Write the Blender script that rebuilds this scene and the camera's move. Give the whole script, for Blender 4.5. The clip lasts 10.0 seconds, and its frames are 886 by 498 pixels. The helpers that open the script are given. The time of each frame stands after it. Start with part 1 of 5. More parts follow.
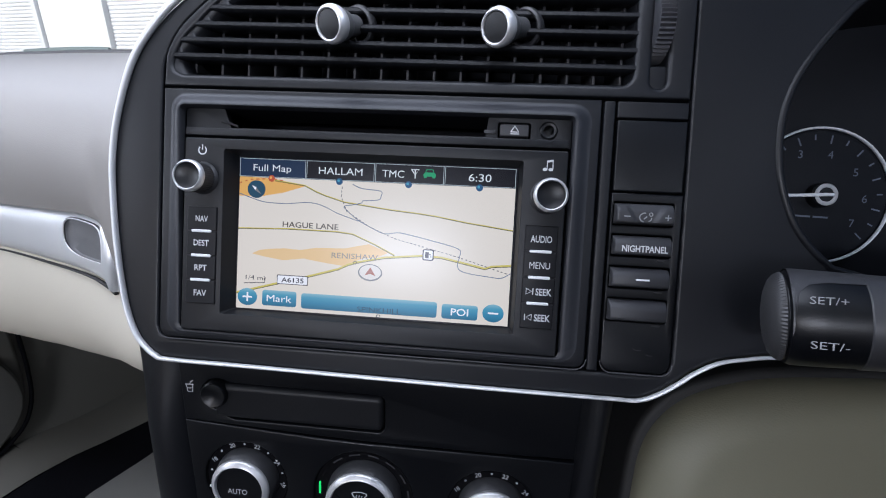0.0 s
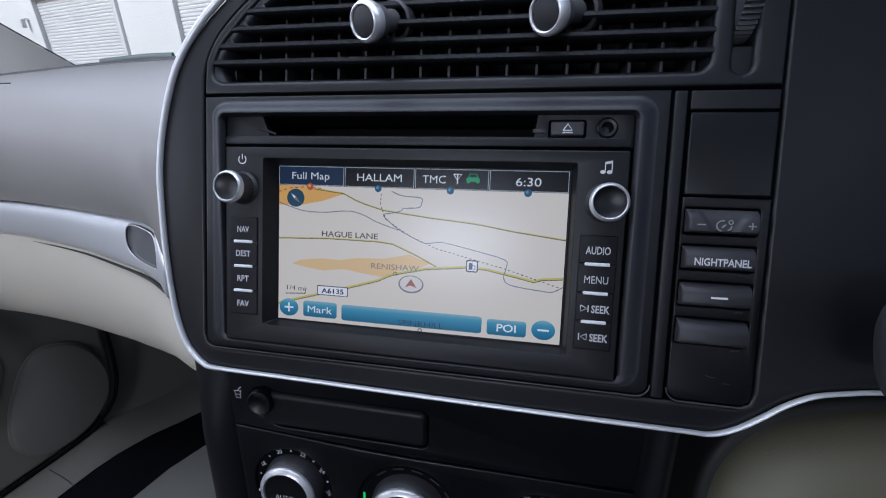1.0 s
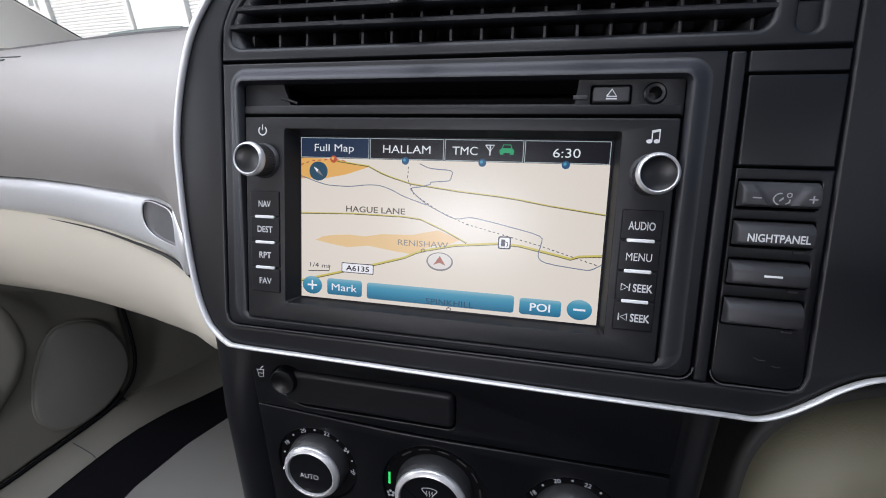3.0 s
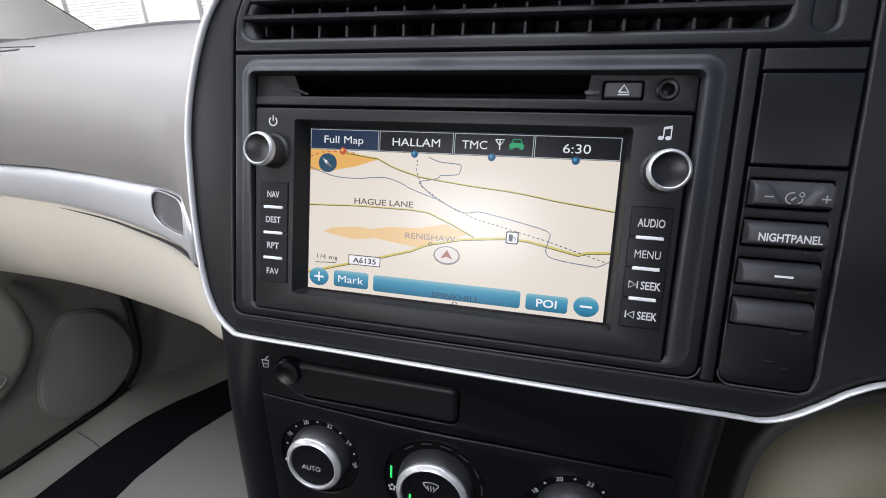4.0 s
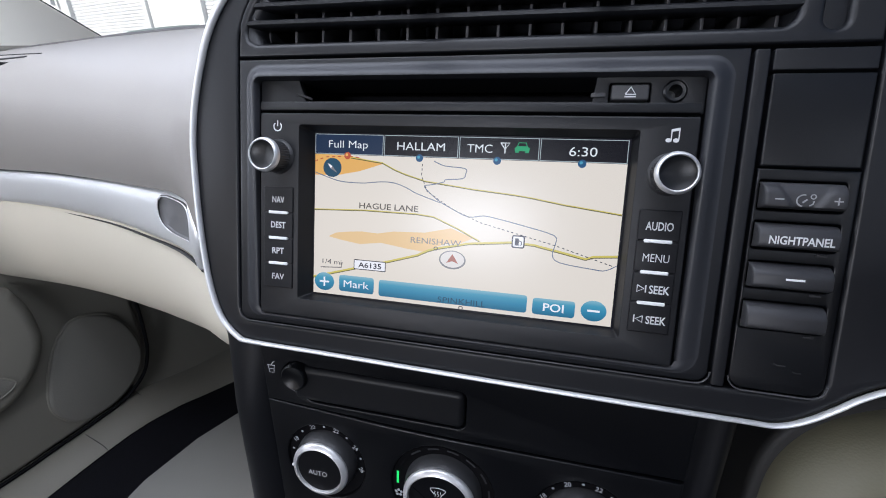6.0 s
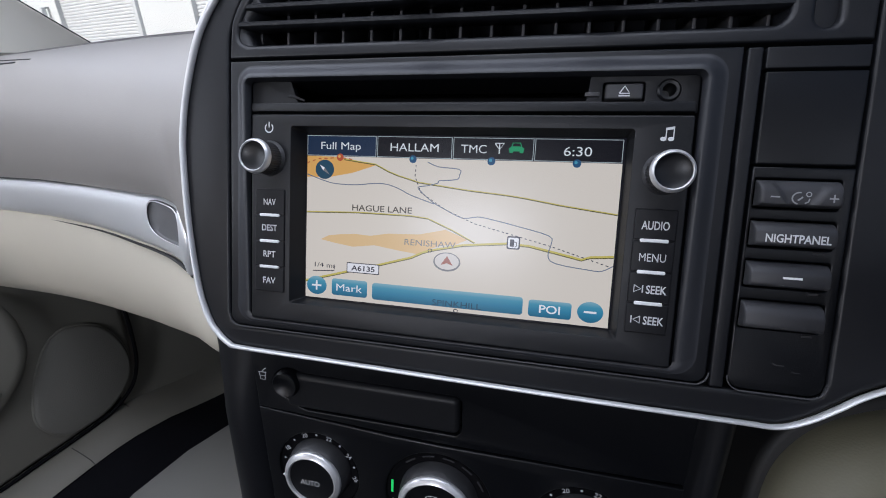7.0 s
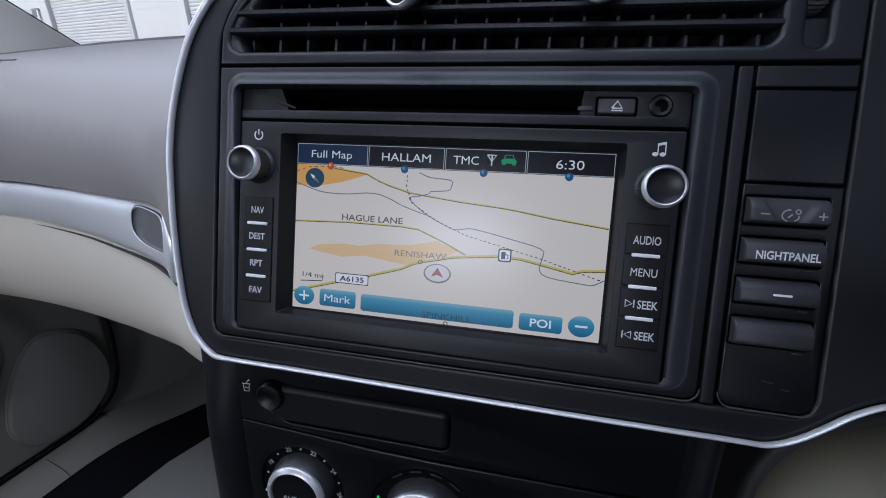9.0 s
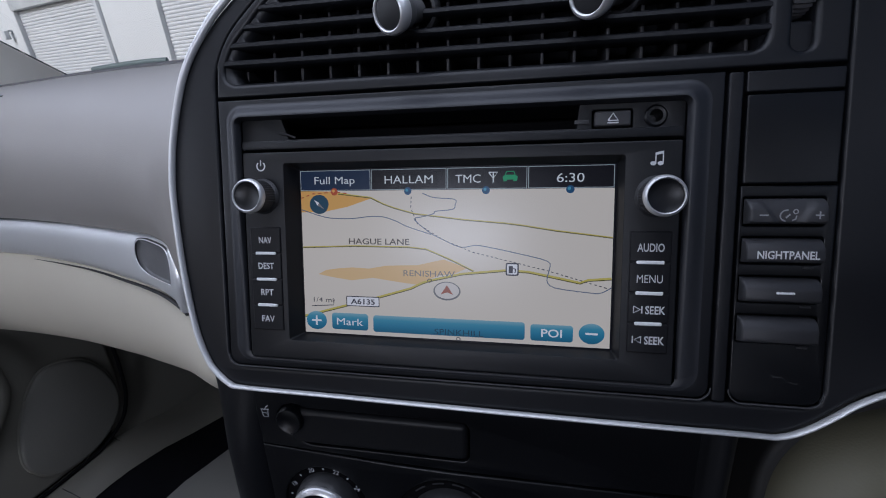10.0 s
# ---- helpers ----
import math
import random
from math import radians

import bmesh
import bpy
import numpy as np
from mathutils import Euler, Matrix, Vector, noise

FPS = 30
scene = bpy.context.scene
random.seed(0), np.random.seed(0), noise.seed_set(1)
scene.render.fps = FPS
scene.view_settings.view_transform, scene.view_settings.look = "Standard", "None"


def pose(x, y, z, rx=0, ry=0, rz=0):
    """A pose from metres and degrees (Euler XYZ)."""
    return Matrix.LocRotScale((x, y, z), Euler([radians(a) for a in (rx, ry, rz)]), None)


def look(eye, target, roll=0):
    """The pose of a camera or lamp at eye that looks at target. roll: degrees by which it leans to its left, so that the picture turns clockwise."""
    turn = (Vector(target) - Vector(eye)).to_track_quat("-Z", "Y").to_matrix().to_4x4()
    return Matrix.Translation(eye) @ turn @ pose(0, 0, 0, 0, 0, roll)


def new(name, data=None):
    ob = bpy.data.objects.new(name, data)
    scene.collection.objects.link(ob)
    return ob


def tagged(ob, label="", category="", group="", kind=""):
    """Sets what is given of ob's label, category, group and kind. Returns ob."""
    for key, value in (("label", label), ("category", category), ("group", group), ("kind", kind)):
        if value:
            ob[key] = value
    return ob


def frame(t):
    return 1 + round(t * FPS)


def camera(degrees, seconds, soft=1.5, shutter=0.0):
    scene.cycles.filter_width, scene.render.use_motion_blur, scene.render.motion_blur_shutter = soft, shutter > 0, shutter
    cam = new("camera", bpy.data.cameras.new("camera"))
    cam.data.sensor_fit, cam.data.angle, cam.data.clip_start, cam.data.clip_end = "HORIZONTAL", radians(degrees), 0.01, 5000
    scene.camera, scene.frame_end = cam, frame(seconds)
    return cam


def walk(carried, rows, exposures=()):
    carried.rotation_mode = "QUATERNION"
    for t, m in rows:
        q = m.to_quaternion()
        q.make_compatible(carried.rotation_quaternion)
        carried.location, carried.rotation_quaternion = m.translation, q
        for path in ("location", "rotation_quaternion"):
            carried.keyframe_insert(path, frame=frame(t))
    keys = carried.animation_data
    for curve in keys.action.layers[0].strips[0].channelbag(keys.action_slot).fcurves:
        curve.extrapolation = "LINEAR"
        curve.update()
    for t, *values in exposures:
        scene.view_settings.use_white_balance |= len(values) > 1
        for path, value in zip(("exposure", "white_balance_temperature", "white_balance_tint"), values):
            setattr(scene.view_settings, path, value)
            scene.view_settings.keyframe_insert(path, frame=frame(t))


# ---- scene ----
from mathutils.geometry import tessellate_polygon

# ---- camera and its walk ----
cam = camera(91.0, 10.0, soft=1.0, shutter=0.2)
PATH = [
    (0, 0.1070, -0.1858, 0.8563, 69.28, -1.41, 20.58),
    (0.2, 0.1053, -0.1737, 0.8514, 68.72, -2.06, 21.33),
    (0.3, 0.1038, -0.1637, 0.8551, 68.24, -1.69, 22.26),
    (0.5, 0.1039, -0.1678, 0.8650, 67.86, 0.88, 25.26),
    (0.7, 0.0994, -0.1643, 0.8683, 67.37, 1.50, 26.49),
    (1, 0.1041, -0.1665, 0.8616, 67.48, 1.45, 27.04),
    (1.3, 0.0966, -0.1672, 0.8488, 67.06, -2.39, 27.40),
    (1.5, 0.1025, -0.1679, 0.8487, 67.54, -2.36, 29.17),
    (1.7, 0.0999, -0.1648, 0.8541, 67.69, -0.88, 29.01),
    (2, 0.0900, -0.1612, 0.8560, 67.15, 1.21, 28.29),
    (2.2, 0.0883, -0.1621, 0.8645, 66.12, 1.43, 27.48),
    (2.5, 0.0905, -0.1614, 0.8606, 66.16, 1.95, 28.12),
    (2.8, 0.0897, -0.1650, 0.8582, 65.07, 1.58, 27.56),
    (3, 0.0913, -0.1642, 0.8562, 64.94, 1.79, 28.10),
    (4.5, 0.0905, -0.1664, 0.8532, 65.10, 0.75, 29.28),
    (5, 0.0909, -0.1664, 0.8566, 64.73, 1.10, 29.46),
    (5.5, 0.0902, -0.1654, 0.8563, 64.80, 1.48, 29.76),
    (7, 0.0887, -0.1635, 0.8503, 66.28, 1.48, 28.74),
    (7.5, 0.0882, -0.1629, 0.8502, 66.55, 1.15, 28.36),
    (8, 0.0879, -0.1619, 0.8487, 66.96, 0.61, 28.21),
    (8.5, 0.0878, -0.1619, 0.8489, 67.25, 0.30, 28.09),
    (9, 0.0873, -0.1613, 0.8503, 67.48, 0.20, 27.90),
    (9.5, 0.0849, -0.1568, 0.8525, 67.64, 0.37, 27.63),
    (9.7, 0.0829, -0.1545, 0.8569, 67.28, 1.08, 27.15),
    (10, 0.0824, -0.1628, 0.8615, 66.76, 3.72, 25.77),
]
EXPOSURES = [
    (0.0, -0.37, 5750, 15), (0.5, -1.10, 5750, 16), (1.0, -0.87, 5520, 16), (1.5, -0.77, 5450, 17), (2.0, -0.61, 5600, 16), (2.5, -0.47, 5900, 14), (3.0, -0.33, 6100, 15), (4.5, -0.15, 6200, 15), (5.5, -0.13, 5980, 14),
    (7.0, -0.63, 5900, 15), (7.5, -0.72, 5850, 15), (8.0, -0.82, 5600, 17), (8.5, -0.87, 5460, 17), (9.0, -0.97, 5500, 17), (9.5, -1.09, 5860, 17), (10.0, -1.26, 5610, 17),
]
walk(cam, [(t, pose(x, y, z, rx, ry, rz)) for t, x, y, z, rx, ry, rz in PATH], EXPOSURES)

# ---- daylight: a bright overcast sky ----
SKY, SUN, SUN_UP, SUN_TURN = 0.15, 3.9, 32.0, 190.0
world = bpy.data.worlds.new("overcast_sky")
scene.world = world
world.use_nodes = True
nt = world.node_tree
sky = nt.nodes.new("ShaderNodeTexSky")
sky.sky_type, sky.sun_disc = "NISHITA", False
sky.sun_elevation, sky.sun_rotation = radians(SUN_UP), radians(SUN_TURN)
sky.air_density, sky.dust_density, sky.ozone_density = 1.0, 5.0, 0.6
nt.links.new(sky.outputs[0], nt.nodes["Background"].inputs[0])
nt.nodes["Background"].inputs[1].default_value = SKY
sun_data = bpy.data.lights.new("sun", "SUN")
sun_data.energy, sun_data.angle, sun_data.color = SUN, radians(25), (1.0, 0.97, 0.93)
sun = new("sun", sun_data)
# the sky's sun_rotation turns clockwise from +y
sun.matrix_world = look((0, 0, 0), (-math.sin(radians(SUN_TURN)) * math.cos(radians(SUN_UP)), -math.cos(radians(SUN_TURN)) * math.cos(radians(SUN_UP)), -math.sin(radians(SUN_UP))))

# ---- frames of the car, in millimetres: W car axes, D centre fascia, L lower console ----
W = Matrix.Translation((0, 0, 0.78))
D = W @ pose(0, 0, 0, 0, 0, 15) @ pose(0, 0, 0, -18)
L = D @ Matrix.Translation((0, 0.008, -0.072)) @ pose(0, 0, 0, 8.53)


def window_light(name, x, y, z, sx, sy, power, target):
    data = bpy.data.lights.new(name, "AREA")
    data.shape, data.size, data.size_y, data.energy = "RECTANGLE", sx / 1000, sy / 1000, power
    data.color = (0.94, 0.97, 1.0)
    ob = new(name, data)
    ob.matrix_world = look(W @ Vector((x / 1000, y / 1000, z / 1000)), W @ Vector([c / 1000 for c in target]))
    return ob


# the sky's light in the openings of the windows
window_light("windscreen_daylight", -250, -90, 278, 820, 320, 4.6, (-250, -236, 16))
window_light("passenger_window_daylight", -700, -450, 270, 700, 300, 4.2, (0, -430, 300))
window_light("rear_side_window_daylight", -700, -1270, 250, 680, 250, 0.5, (0, -200, 0))
window_light("rear_window_daylight", 180, -1870, 468, 460, 88, 14.0, (0, 0, 0))
window_light("driver_window_daylight", 700, -420, 340, 520, 110, 0.6, (0, -300, 420))


# ---- materials ----
def material(name, col, rough=0.5, metal=0.0, grain=0.0, bump=0.0, vary=0.12, blotch=0.0, spec=0.5, coat=0.0, kind="noise", emit=0.0, emit_col=None):
    """Principled surface with grain (per metre) and slower blotches in colour and gloss."""
    m = bpy.data.materials.new(name)
    m.use_nodes = True
    n, ln = m.node_tree.nodes, m.node_tree.links
    b = n["Principled BSDF"]
    b.inputs["Roughness"].default_value, b.inputs["Metallic"].default_value = rough, metal
    b.inputs["Specular IOR Level"].default_value, b.inputs["Coat Weight"].default_value = spec, coat
    b.inputs["Base Color"].default_value = (*col, 1)
    if emit:
        b.inputs["Emission Color"].default_value = (*(emit_col or col), 1)
        b.inputs["Emission Strength"].default_value = emit
    if grain or blotch:
        tc = n.new("ShaderNodeTexCoord")
        big = n.new("ShaderNodeTexNoise")
        big.inputs["Scale"].default_value, big.inputs["Detail"].default_value = blotch or 14.0, 5
        ln.new(tc.outputs["Object"], big.inputs["Vector"])
        ramp = n.new("ShaderNodeMapRange")
        ramp.inputs[1].default_value, ramp.inputs[2].default_value = 0.25, 0.75
        ramp.inputs[3].default_value, ramp.inputs[4].default_value = 1 - vary, 1 + vary
        ln.new(big.outputs[0], ramp.inputs[0])
        mul = n.new("ShaderNodeMix")
        mul.data_type, mul.blend_type = "RGBA", "MULTIPLY"
        mul.inputs[0].default_value = 1.0
        mul.inputs[6].default_value = (*col, 1)
        ln.new(ramp.outputs[0], mul.inputs[7])
        ln.new(mul.outputs[2], b.inputs["Base Color"])
        rr = n.new("ShaderNodeMapRange")
        rr.inputs[1].default_value, rr.inputs[2].default_value = 0.3, 0.7
        rr.inputs[3].default_value, rr.inputs[4].default_value = rough * 0.88, min(1.0, rough * 1.12)
        ln.new(big.outputs[0], rr.inputs[0])
        ln.new(rr.outputs[0], b.inputs["Roughness"])
        if grain:
            if kind == "noise":
                fine = n.new("ShaderNodeTexNoise")
                fine.inputs["Detail"].default_value = 3
            else:
                fine = n.new("ShaderNodeTexVoronoi")
                fine.feature = "F1"
            fine.inputs["Scale"].default_value = grain
            ln.new(tc.outputs["Object"], fine.inputs["Vector"])
            bp = n.new("ShaderNodeBump")
            bp.inputs["Strength"].default_value, bp.inputs["Distance"].default_value = bump, 0.0004
            ln.new(fine.outputs[0], bp.inputs["Height"])
            ln.new(bp.outputs[0], b.inputs["Normal"])
    return m


BLACK = material("grained_black_plastic", (0.0056, 0.0061, 0.0080), 0.42, spec=0.33, grain=1500, bump=0.10, blotch=9)
SATIN = material("satin_black_plastic", (0.0036, 0.0040, 0.0053), 0.36, spec=0.34, grain=1800, bump=0.12, blotch=12)
UNIT = material("smooth_black_unit_plastic", (0.0066, 0.0070, 0.0086), 0.46, spec=0.30, grain=2200, bump=0.12, blotch=16)
LIP = material("satin_black_lip", (0.020, 0.021, 0.025), 0.44, spec=0.40, grain=2200, bump=0.1, blotch=18)
BUTTON = material("soft_black_button", (0.0065, 0.0065, 0.008), 0.5, spec=0.22, grain=2600, bump=0.15, blotch=30)
SWITCH = material("dark_grey_switch_plastic", (0.031, 0.031, 0.034), 0.50, spec=0.38, grain=2400, bump=0.12, blotch=30)
DEEP = material("deep_black_cavity", (0.004, 0.004, 0.005), 0.8, spec=0.08)
SILVER = material("satin_silver_trim", (0.58, 0.58, 0.58), 0.40, 0.45, grain=3000, bump=0.03, vary=0.05, blotch=20)
SILVERPAINT = material("silver_painted_plastic", (0.74, 0.75, 0.76), 0.31, 0.45, grain=4000, bump=0.05, vary=0.05, blotch=8)
CHROME = material("brushed_chrome_ring", (0.70, 0.70, 0.71), 0.36, 0.6, grain=3000, bump=0.05, vary=0.05, blotch=40)
INK = material("white_print", (0.52, 0.53, 0.54), 0.6)
DIMINK = material("dim_grey_print", (0.24, 0.245, 0.255), 0.6)
KNOBRING = material("satin_chrome_ring", (0.58, 0.58, 0.59), 0.36, 0.6, grain=3000, bump=0.05, vary=0.05, blotch=40)
GREYINK = material("grey_print", (0.42, 0.43, 0.45), 0.6)
BARINK = material("white_translucent_bar", (0.70, 0.71, 0.72), 0.4)
PAD = material("grey_soft_dash_vinyl", (0.248, 0.233, 0.218), 0.54, spec=0.32, grain=1100, bump=0.10, vary=0.07, blotch=6, kind="voronoi")
BEIGE = material("parchment_vinyl", (0.53, 0.495, 0.41), 0.55, grain=900, bump=0.14, vary=0.06, blotch=5, kind="voronoi")
# parchment with the shade under the fascia put into its colour
KNEE = material("shaded_parchment_panel", (0.165, 0.158, 0.110), 0.6, grain=900, bump=0.12, vary=0.06, blotch=6, kind="voronoi")
CREAM = material("cream_pillar_fabric", (0.84, 0.81, 0.73), 0.85, grain=1400, bump=0.3, vary=0.04, blotch=7)
# door parchment and grille cloth: the footwell's dimness is put into their colour
DOORV = material("shaded_parchment_door_vinyl", (0.175, 0.165, 0.138), 0.60, grain=800, bump=0.15, vary=0.07, blotch=4, kind="voronoi")
MESHC = material("grey_speaker_cloth", (0.165, 0.158, 0.137), 0.8, grain=1100, bump=0.7, vary=0.06, blotch=9, kind="voronoi")
CARPET = material("black_carpet", (0.006, 0.006, 0.008), 0.95, spec=0.1, grain=700, bump=0.9, vary=0.2, blotch=20)
# mat grey, also darkened to stand for the dim footwell
MAT = material("grey_floor_mat", (0.265, 0.26, 0.245), 0.75, grain=400, bump=0.3, vary=0.06, blotch=6)
RUBBER = material("black_rubber", (0.012, 0.012, 0.012), 0.7, grain=900, bump=0.2)
LINING = material("cream_headlining", (0.62, 0.60, 0.54), 0.9, grain=900, bump=0.3, vary=0.04, blotch=6)
SHELL = material("charcoal_cloth_lining", (0.05, 0.05, 0.052), 0.9, grain=700, bump=0.3, blotch=3)
WALLW = material("white_wall_cladding", (0.80, 0.81, 0.82), 0.55, grain=60, bump=0.15, vary=0.04, blotch=1.2)
SHUT = material("pale_grey_shutter_slats", (0.76, 0.77, 0.79), 0.45, grain=80, bump=0.08, vary=0.06, blotch=2.5)
POST = material("grey_door_post", (0.68, 0.70, 0.72), 0.5, blotch=3)
ASPHALT = material("asphalt", (0.055, 0.055, 0.056), 0.9, grain=120, bump=0.8, vary=0.2, blotch=1.5)
# wiper rubber, lightened so that its colour carries the glare
WIPER = material("glare_paled_green_rubber", (0.24, 0.29, 0.28), 0.5, grain=500, bump=0.3, blotch=15)
GAUGE = material("gauge_face_black", (0.006, 0.007, 0.010), 0.6, spec=0.25, grain=2500, bump=0.1, blotch=30)
GAUGERING = material("white_gauge_ring", (0.70, 0.73, 0.78), 0.35)
GAUGEINK = material("blue_grey_gauge_print", (0.11, 0.13, 0.17), 0.6)
STALK = material("satin_grey_stalk_plastic", (0.034, 0.034, 0.037), 0.38, grain=2500, bump=0.1, blotch=30)
LED = material("green_lamp", (0.02, 0.3, 0.08), 0.4, emit=0.8, emit_col=(0.04, 1.0, 0.18))
# darker pad grey that holds the shadow behind the crest
REARSHADE = material("rear_shadow_grey", (0.12, 0.115, 0.115), 0.6, grain=1100, bump=0.1, blotch=8)
KNOBBODY = material("dark_pewter_knob_body", (0.16, 0.16, 0.165), 0.36, 0.5, grain=2500, bump=0.1, blotch=30)
WHEEL = material("dark_grey_thumbwheel_rubber", (0.035, 0.035, 0.04), 0.45, grain=2500, bump=0.1, blotch=30)
SMUDGE = material("faint_scuff", (0.016, 0.016, 0.017), 0.6, grain=3000, bump=0.3, blotch=200)
# paler than the plastic: the highlight on the panel edges is in this colour
EDGELIGHT = material("black_edge_highlight", (0.055, 0.055, 0.058), 0.35, grain=2500, bump=0.1, blotch=30)
RECESS = material("mid_grey_soft_recess", (0.10, 0.10, 0.102), 0.6, grain=1500, bump=0.2, vary=0.25, blotch=40)
BARREL = material("dark_grey_knob_rubber", (0.030, 0.030, 0.032), 0.42, grain=2500, bump=0.15, blotch=30)

glass = bpy.data.materials.new("windscreen_glass")
glass.use_nodes = True
gn, gl = glass.node_tree.nodes, glass.node_tree.links
gn.remove(gn["Principled BSDF"])
gmix, gtr, ggl, gfr = gn.new("ShaderNodeMixShader"), gn.new("ShaderNodeBsdfTransparent"), gn.new("ShaderNodeBsdfGlossy"), gn.new("ShaderNodeLayerWeight")
gtr.inputs[0].default_value = (0.90, 0.95, 0.93, 1)
ggl.inputs["Roughness"].default_value = 0.02
gfr.inputs[0].default_value = 0.35
gpow = gn.new("ShaderNodeMath")
gpow.operation = "MULTIPLY"
gpow.inputs[1].default_value = 0.14
gl.new(gfr.outputs["Facing"], gpow.inputs[0])
gl.new(gpow.outputs[0], gmix.inputs[0]), gl.new(gtr.outputs[0], gmix.inputs[1]), gl.new(ggl.outputs[0], gmix.inputs[2])
gl.new(gmix.outputs[0], gn["Material Output"].inputs[0])
GLASS = glass

LCD = 1.04


def lcd(name, col):
    """A lit patch of the display behind its satin front."""
    return material("display_" + name, (0.002, 0.002, 0.002), 0.25, spec=0.28, emit=LCD, emit_col=col)


S_CREAM, S_ORANGE, S_YELLOW = lcd("cream", (0.825, 0.750, 0.625)), lcd("orange", (0.84, 0.46, 0.12)), lcd("yellow", (0.66, 0.56, 0.12))
S_PEACH, S_DARK, S_NAVY = lcd("peach", (0.84, 0.58, 0.28)), lcd("black", (0.004, 0.004, 0.008)), lcd("navy", (0.012, 0.030, 0.070))
S_WHITE, S_RIVER = lcd("white", (0.92, 0.92, 0.92)), lcd("river_blue", (0.15, 0.19, 0.26))
S_BLUEHI, S_RED, S_GREEN = lcd("button_light_blue", (0.075, 0.35, 0.48)), lcd("red", (0.55, 0.10, 0.04)), lcd("green", (0.02, 0.36, 0.14))
S_INK, S_GREY, S_DOT = lcd("map_ink", (0.03, 0.03, 0.05)), lcd("grey", (0.22, 0.22, 0.22)), lcd("deep_blue", (0.015, 0.09, 0.20))
S_EDGE, S_TEXT, S_MARK = lcd("header_line", (0.46, 0.53, 0.53)), lcd("map_text", (0.10, 0.085, 0.07)), lcd("marker_face", (0.78, 0.73, 0.66))
S_ARROW = lcd("marker_arrow", (0.40, 0.13, 0.09))
S_HEAD = lcd("header_print", (0.80, 0.83, 0.82))
S_TEAL = lcd("dark_teal", (0.018, 0.075, 0.125))
S_BUTTON = lcd("shaded_button_blue", (0.05, 0.27, 0.42))
bn, bl = S_BUTTON.node_tree.nodes, S_BUTTON.node_tree.links
bco, bxyz, bramp = bn.new("ShaderNodeTexCoord"), bn.new("ShaderNodeSeparateXYZ"), bn.new("ShaderNodeValToRGB")
stops = bramp.color_ramp.elements
stops[0].color, stops[1].color = (0.018, 0.150, 0.250, 1), (0.260, 0.500, 0.570, 1)
for at, c in ((0.40, (0.035, 0.245, 0.390, 1)), (0.74, (0.070, 0.335, 0.465, 1))):
    stops.new(at).color = c
bl.new(bco.outputs["Generated"], bxyz.inputs[0])
bl.new(bxyz.outputs[2], bramp.inputs[0])
bl.new(bramp.outputs[0], bn["Principled BSDF"].inputs["Emission Color"])
S_OLIVE = lcd("road_edge", (0.12, 0.11, 0.03))

# ---- mesh builders; all coordinates in millimetres of the thing's frame ----
OFFSET = {}


def thing(name, m, at, label, category, group="", kind=""):
    """An Empty at the thing's base, in the frame m, that parents its parts."""
    ob = new(name)
    ob.matrix_world = m @ Matrix.Translation([c / 1000 for c in at])
    ob.empty_display_size = 0.01
    OFFSET[ob.name] = Vector(at)
    return tagged(ob, label, category, group, kind)


def part(name, bm, mat, parent, label="", smooth=40):
    """One mesh under a thing or a part."""
    c = OFFSET[parent.name]
    bmesh.ops.remove_doubles(bm, verts=bm.verts, dist=1e-5)
    bmesh.ops.recalc_face_normals(bm, faces=bm.faces)
    for v in bm.verts:
        v.co = (v.co - c) * 0.001
    me = bpy.data.meshes.new(name)
    bm.to_mesh(me)
    bm.free()
    me.materials.append(mat)
    if smooth:
        me.set_sharp_from_angle(angle=radians(smooth))
    ob = new(name, me)
    ob.parent = parent
    OFFSET[ob.name] = c
    return tagged(ob, label)


def lone(name, bm, mat, m, label, category, kind="", smooth=40):
    """A thing that is one mesh."""
    lo = Vector([min(v.co[i] for v in bm.verts) for i in range(3)])
    hi = Vector([max(v.co[i] for v in bm.verts) for i in range(3)])
    c = Vector(((lo.x + hi.x) / 2, (lo.y + hi.y) / 2, lo.z))
    bmesh.ops.recalc_face_normals(bm, faces=bm.faces)
    for v in bm.verts:
        v.co = (v.co - c) * 0.001
    me = bpy.data.meshes.new(name)
    bm.to_mesh(me)
    bm.free()
    me.materials.append(mat)
    me.set_sharp_from_angle(angle=radians(smooth))
    ob = new(name, me)
    ob.matrix_world = m @ Matrix.Translation(c / 1000)
    OFFSET[ob.name] = c
    return tagged(ob, label, category, kind=kind)


def spline(pts, n=6, closed=False):
    """A smooth line (Catmull-Rom) through the points."""
    pts = [Vector(p) for p in pts]
    k, out = len(pts), []
    for i in range(k if closed else k - 1):
        p1, p2 = pts[i], pts[(i + 1) % k]
        p0 = pts[i - 1] if i or closed else p1 * 2 - p2
        p3 = pts[(i + 2) % k] if closed or i + 2 < k else p2 * 2 - p1
        for j in range(n):
            t = j / n
            out.append(0.5 * (2 * p1 + (p2 - p0) * t + (2 * p0 - 5 * p1 + 4 * p2 - p3) * t * t + (3 * p1 - p0 - 3 * p2 + p3) * t ** 3))
    if not closed:
        out.append(pts[-1])
    return out


def rrect(x0, z0, x1, z1, r=2.0, n=5):
    """A rectangle with round corners, counter-clockwise from the front."""
    out = []
    for cx, cz, a in ((x1 - r, z0 + r, -90), (x1 - r, z1 - r, 0), (x0 + r, z1 - r, 90), (x0 + r, z0 + r, 180)):
        out += [Vector((cx + r * math.cos(radians(a + 90 * i / n)), cz + r * math.sin(radians(a + 90 * i / n)))) for i in range(n + 1)]
    return out


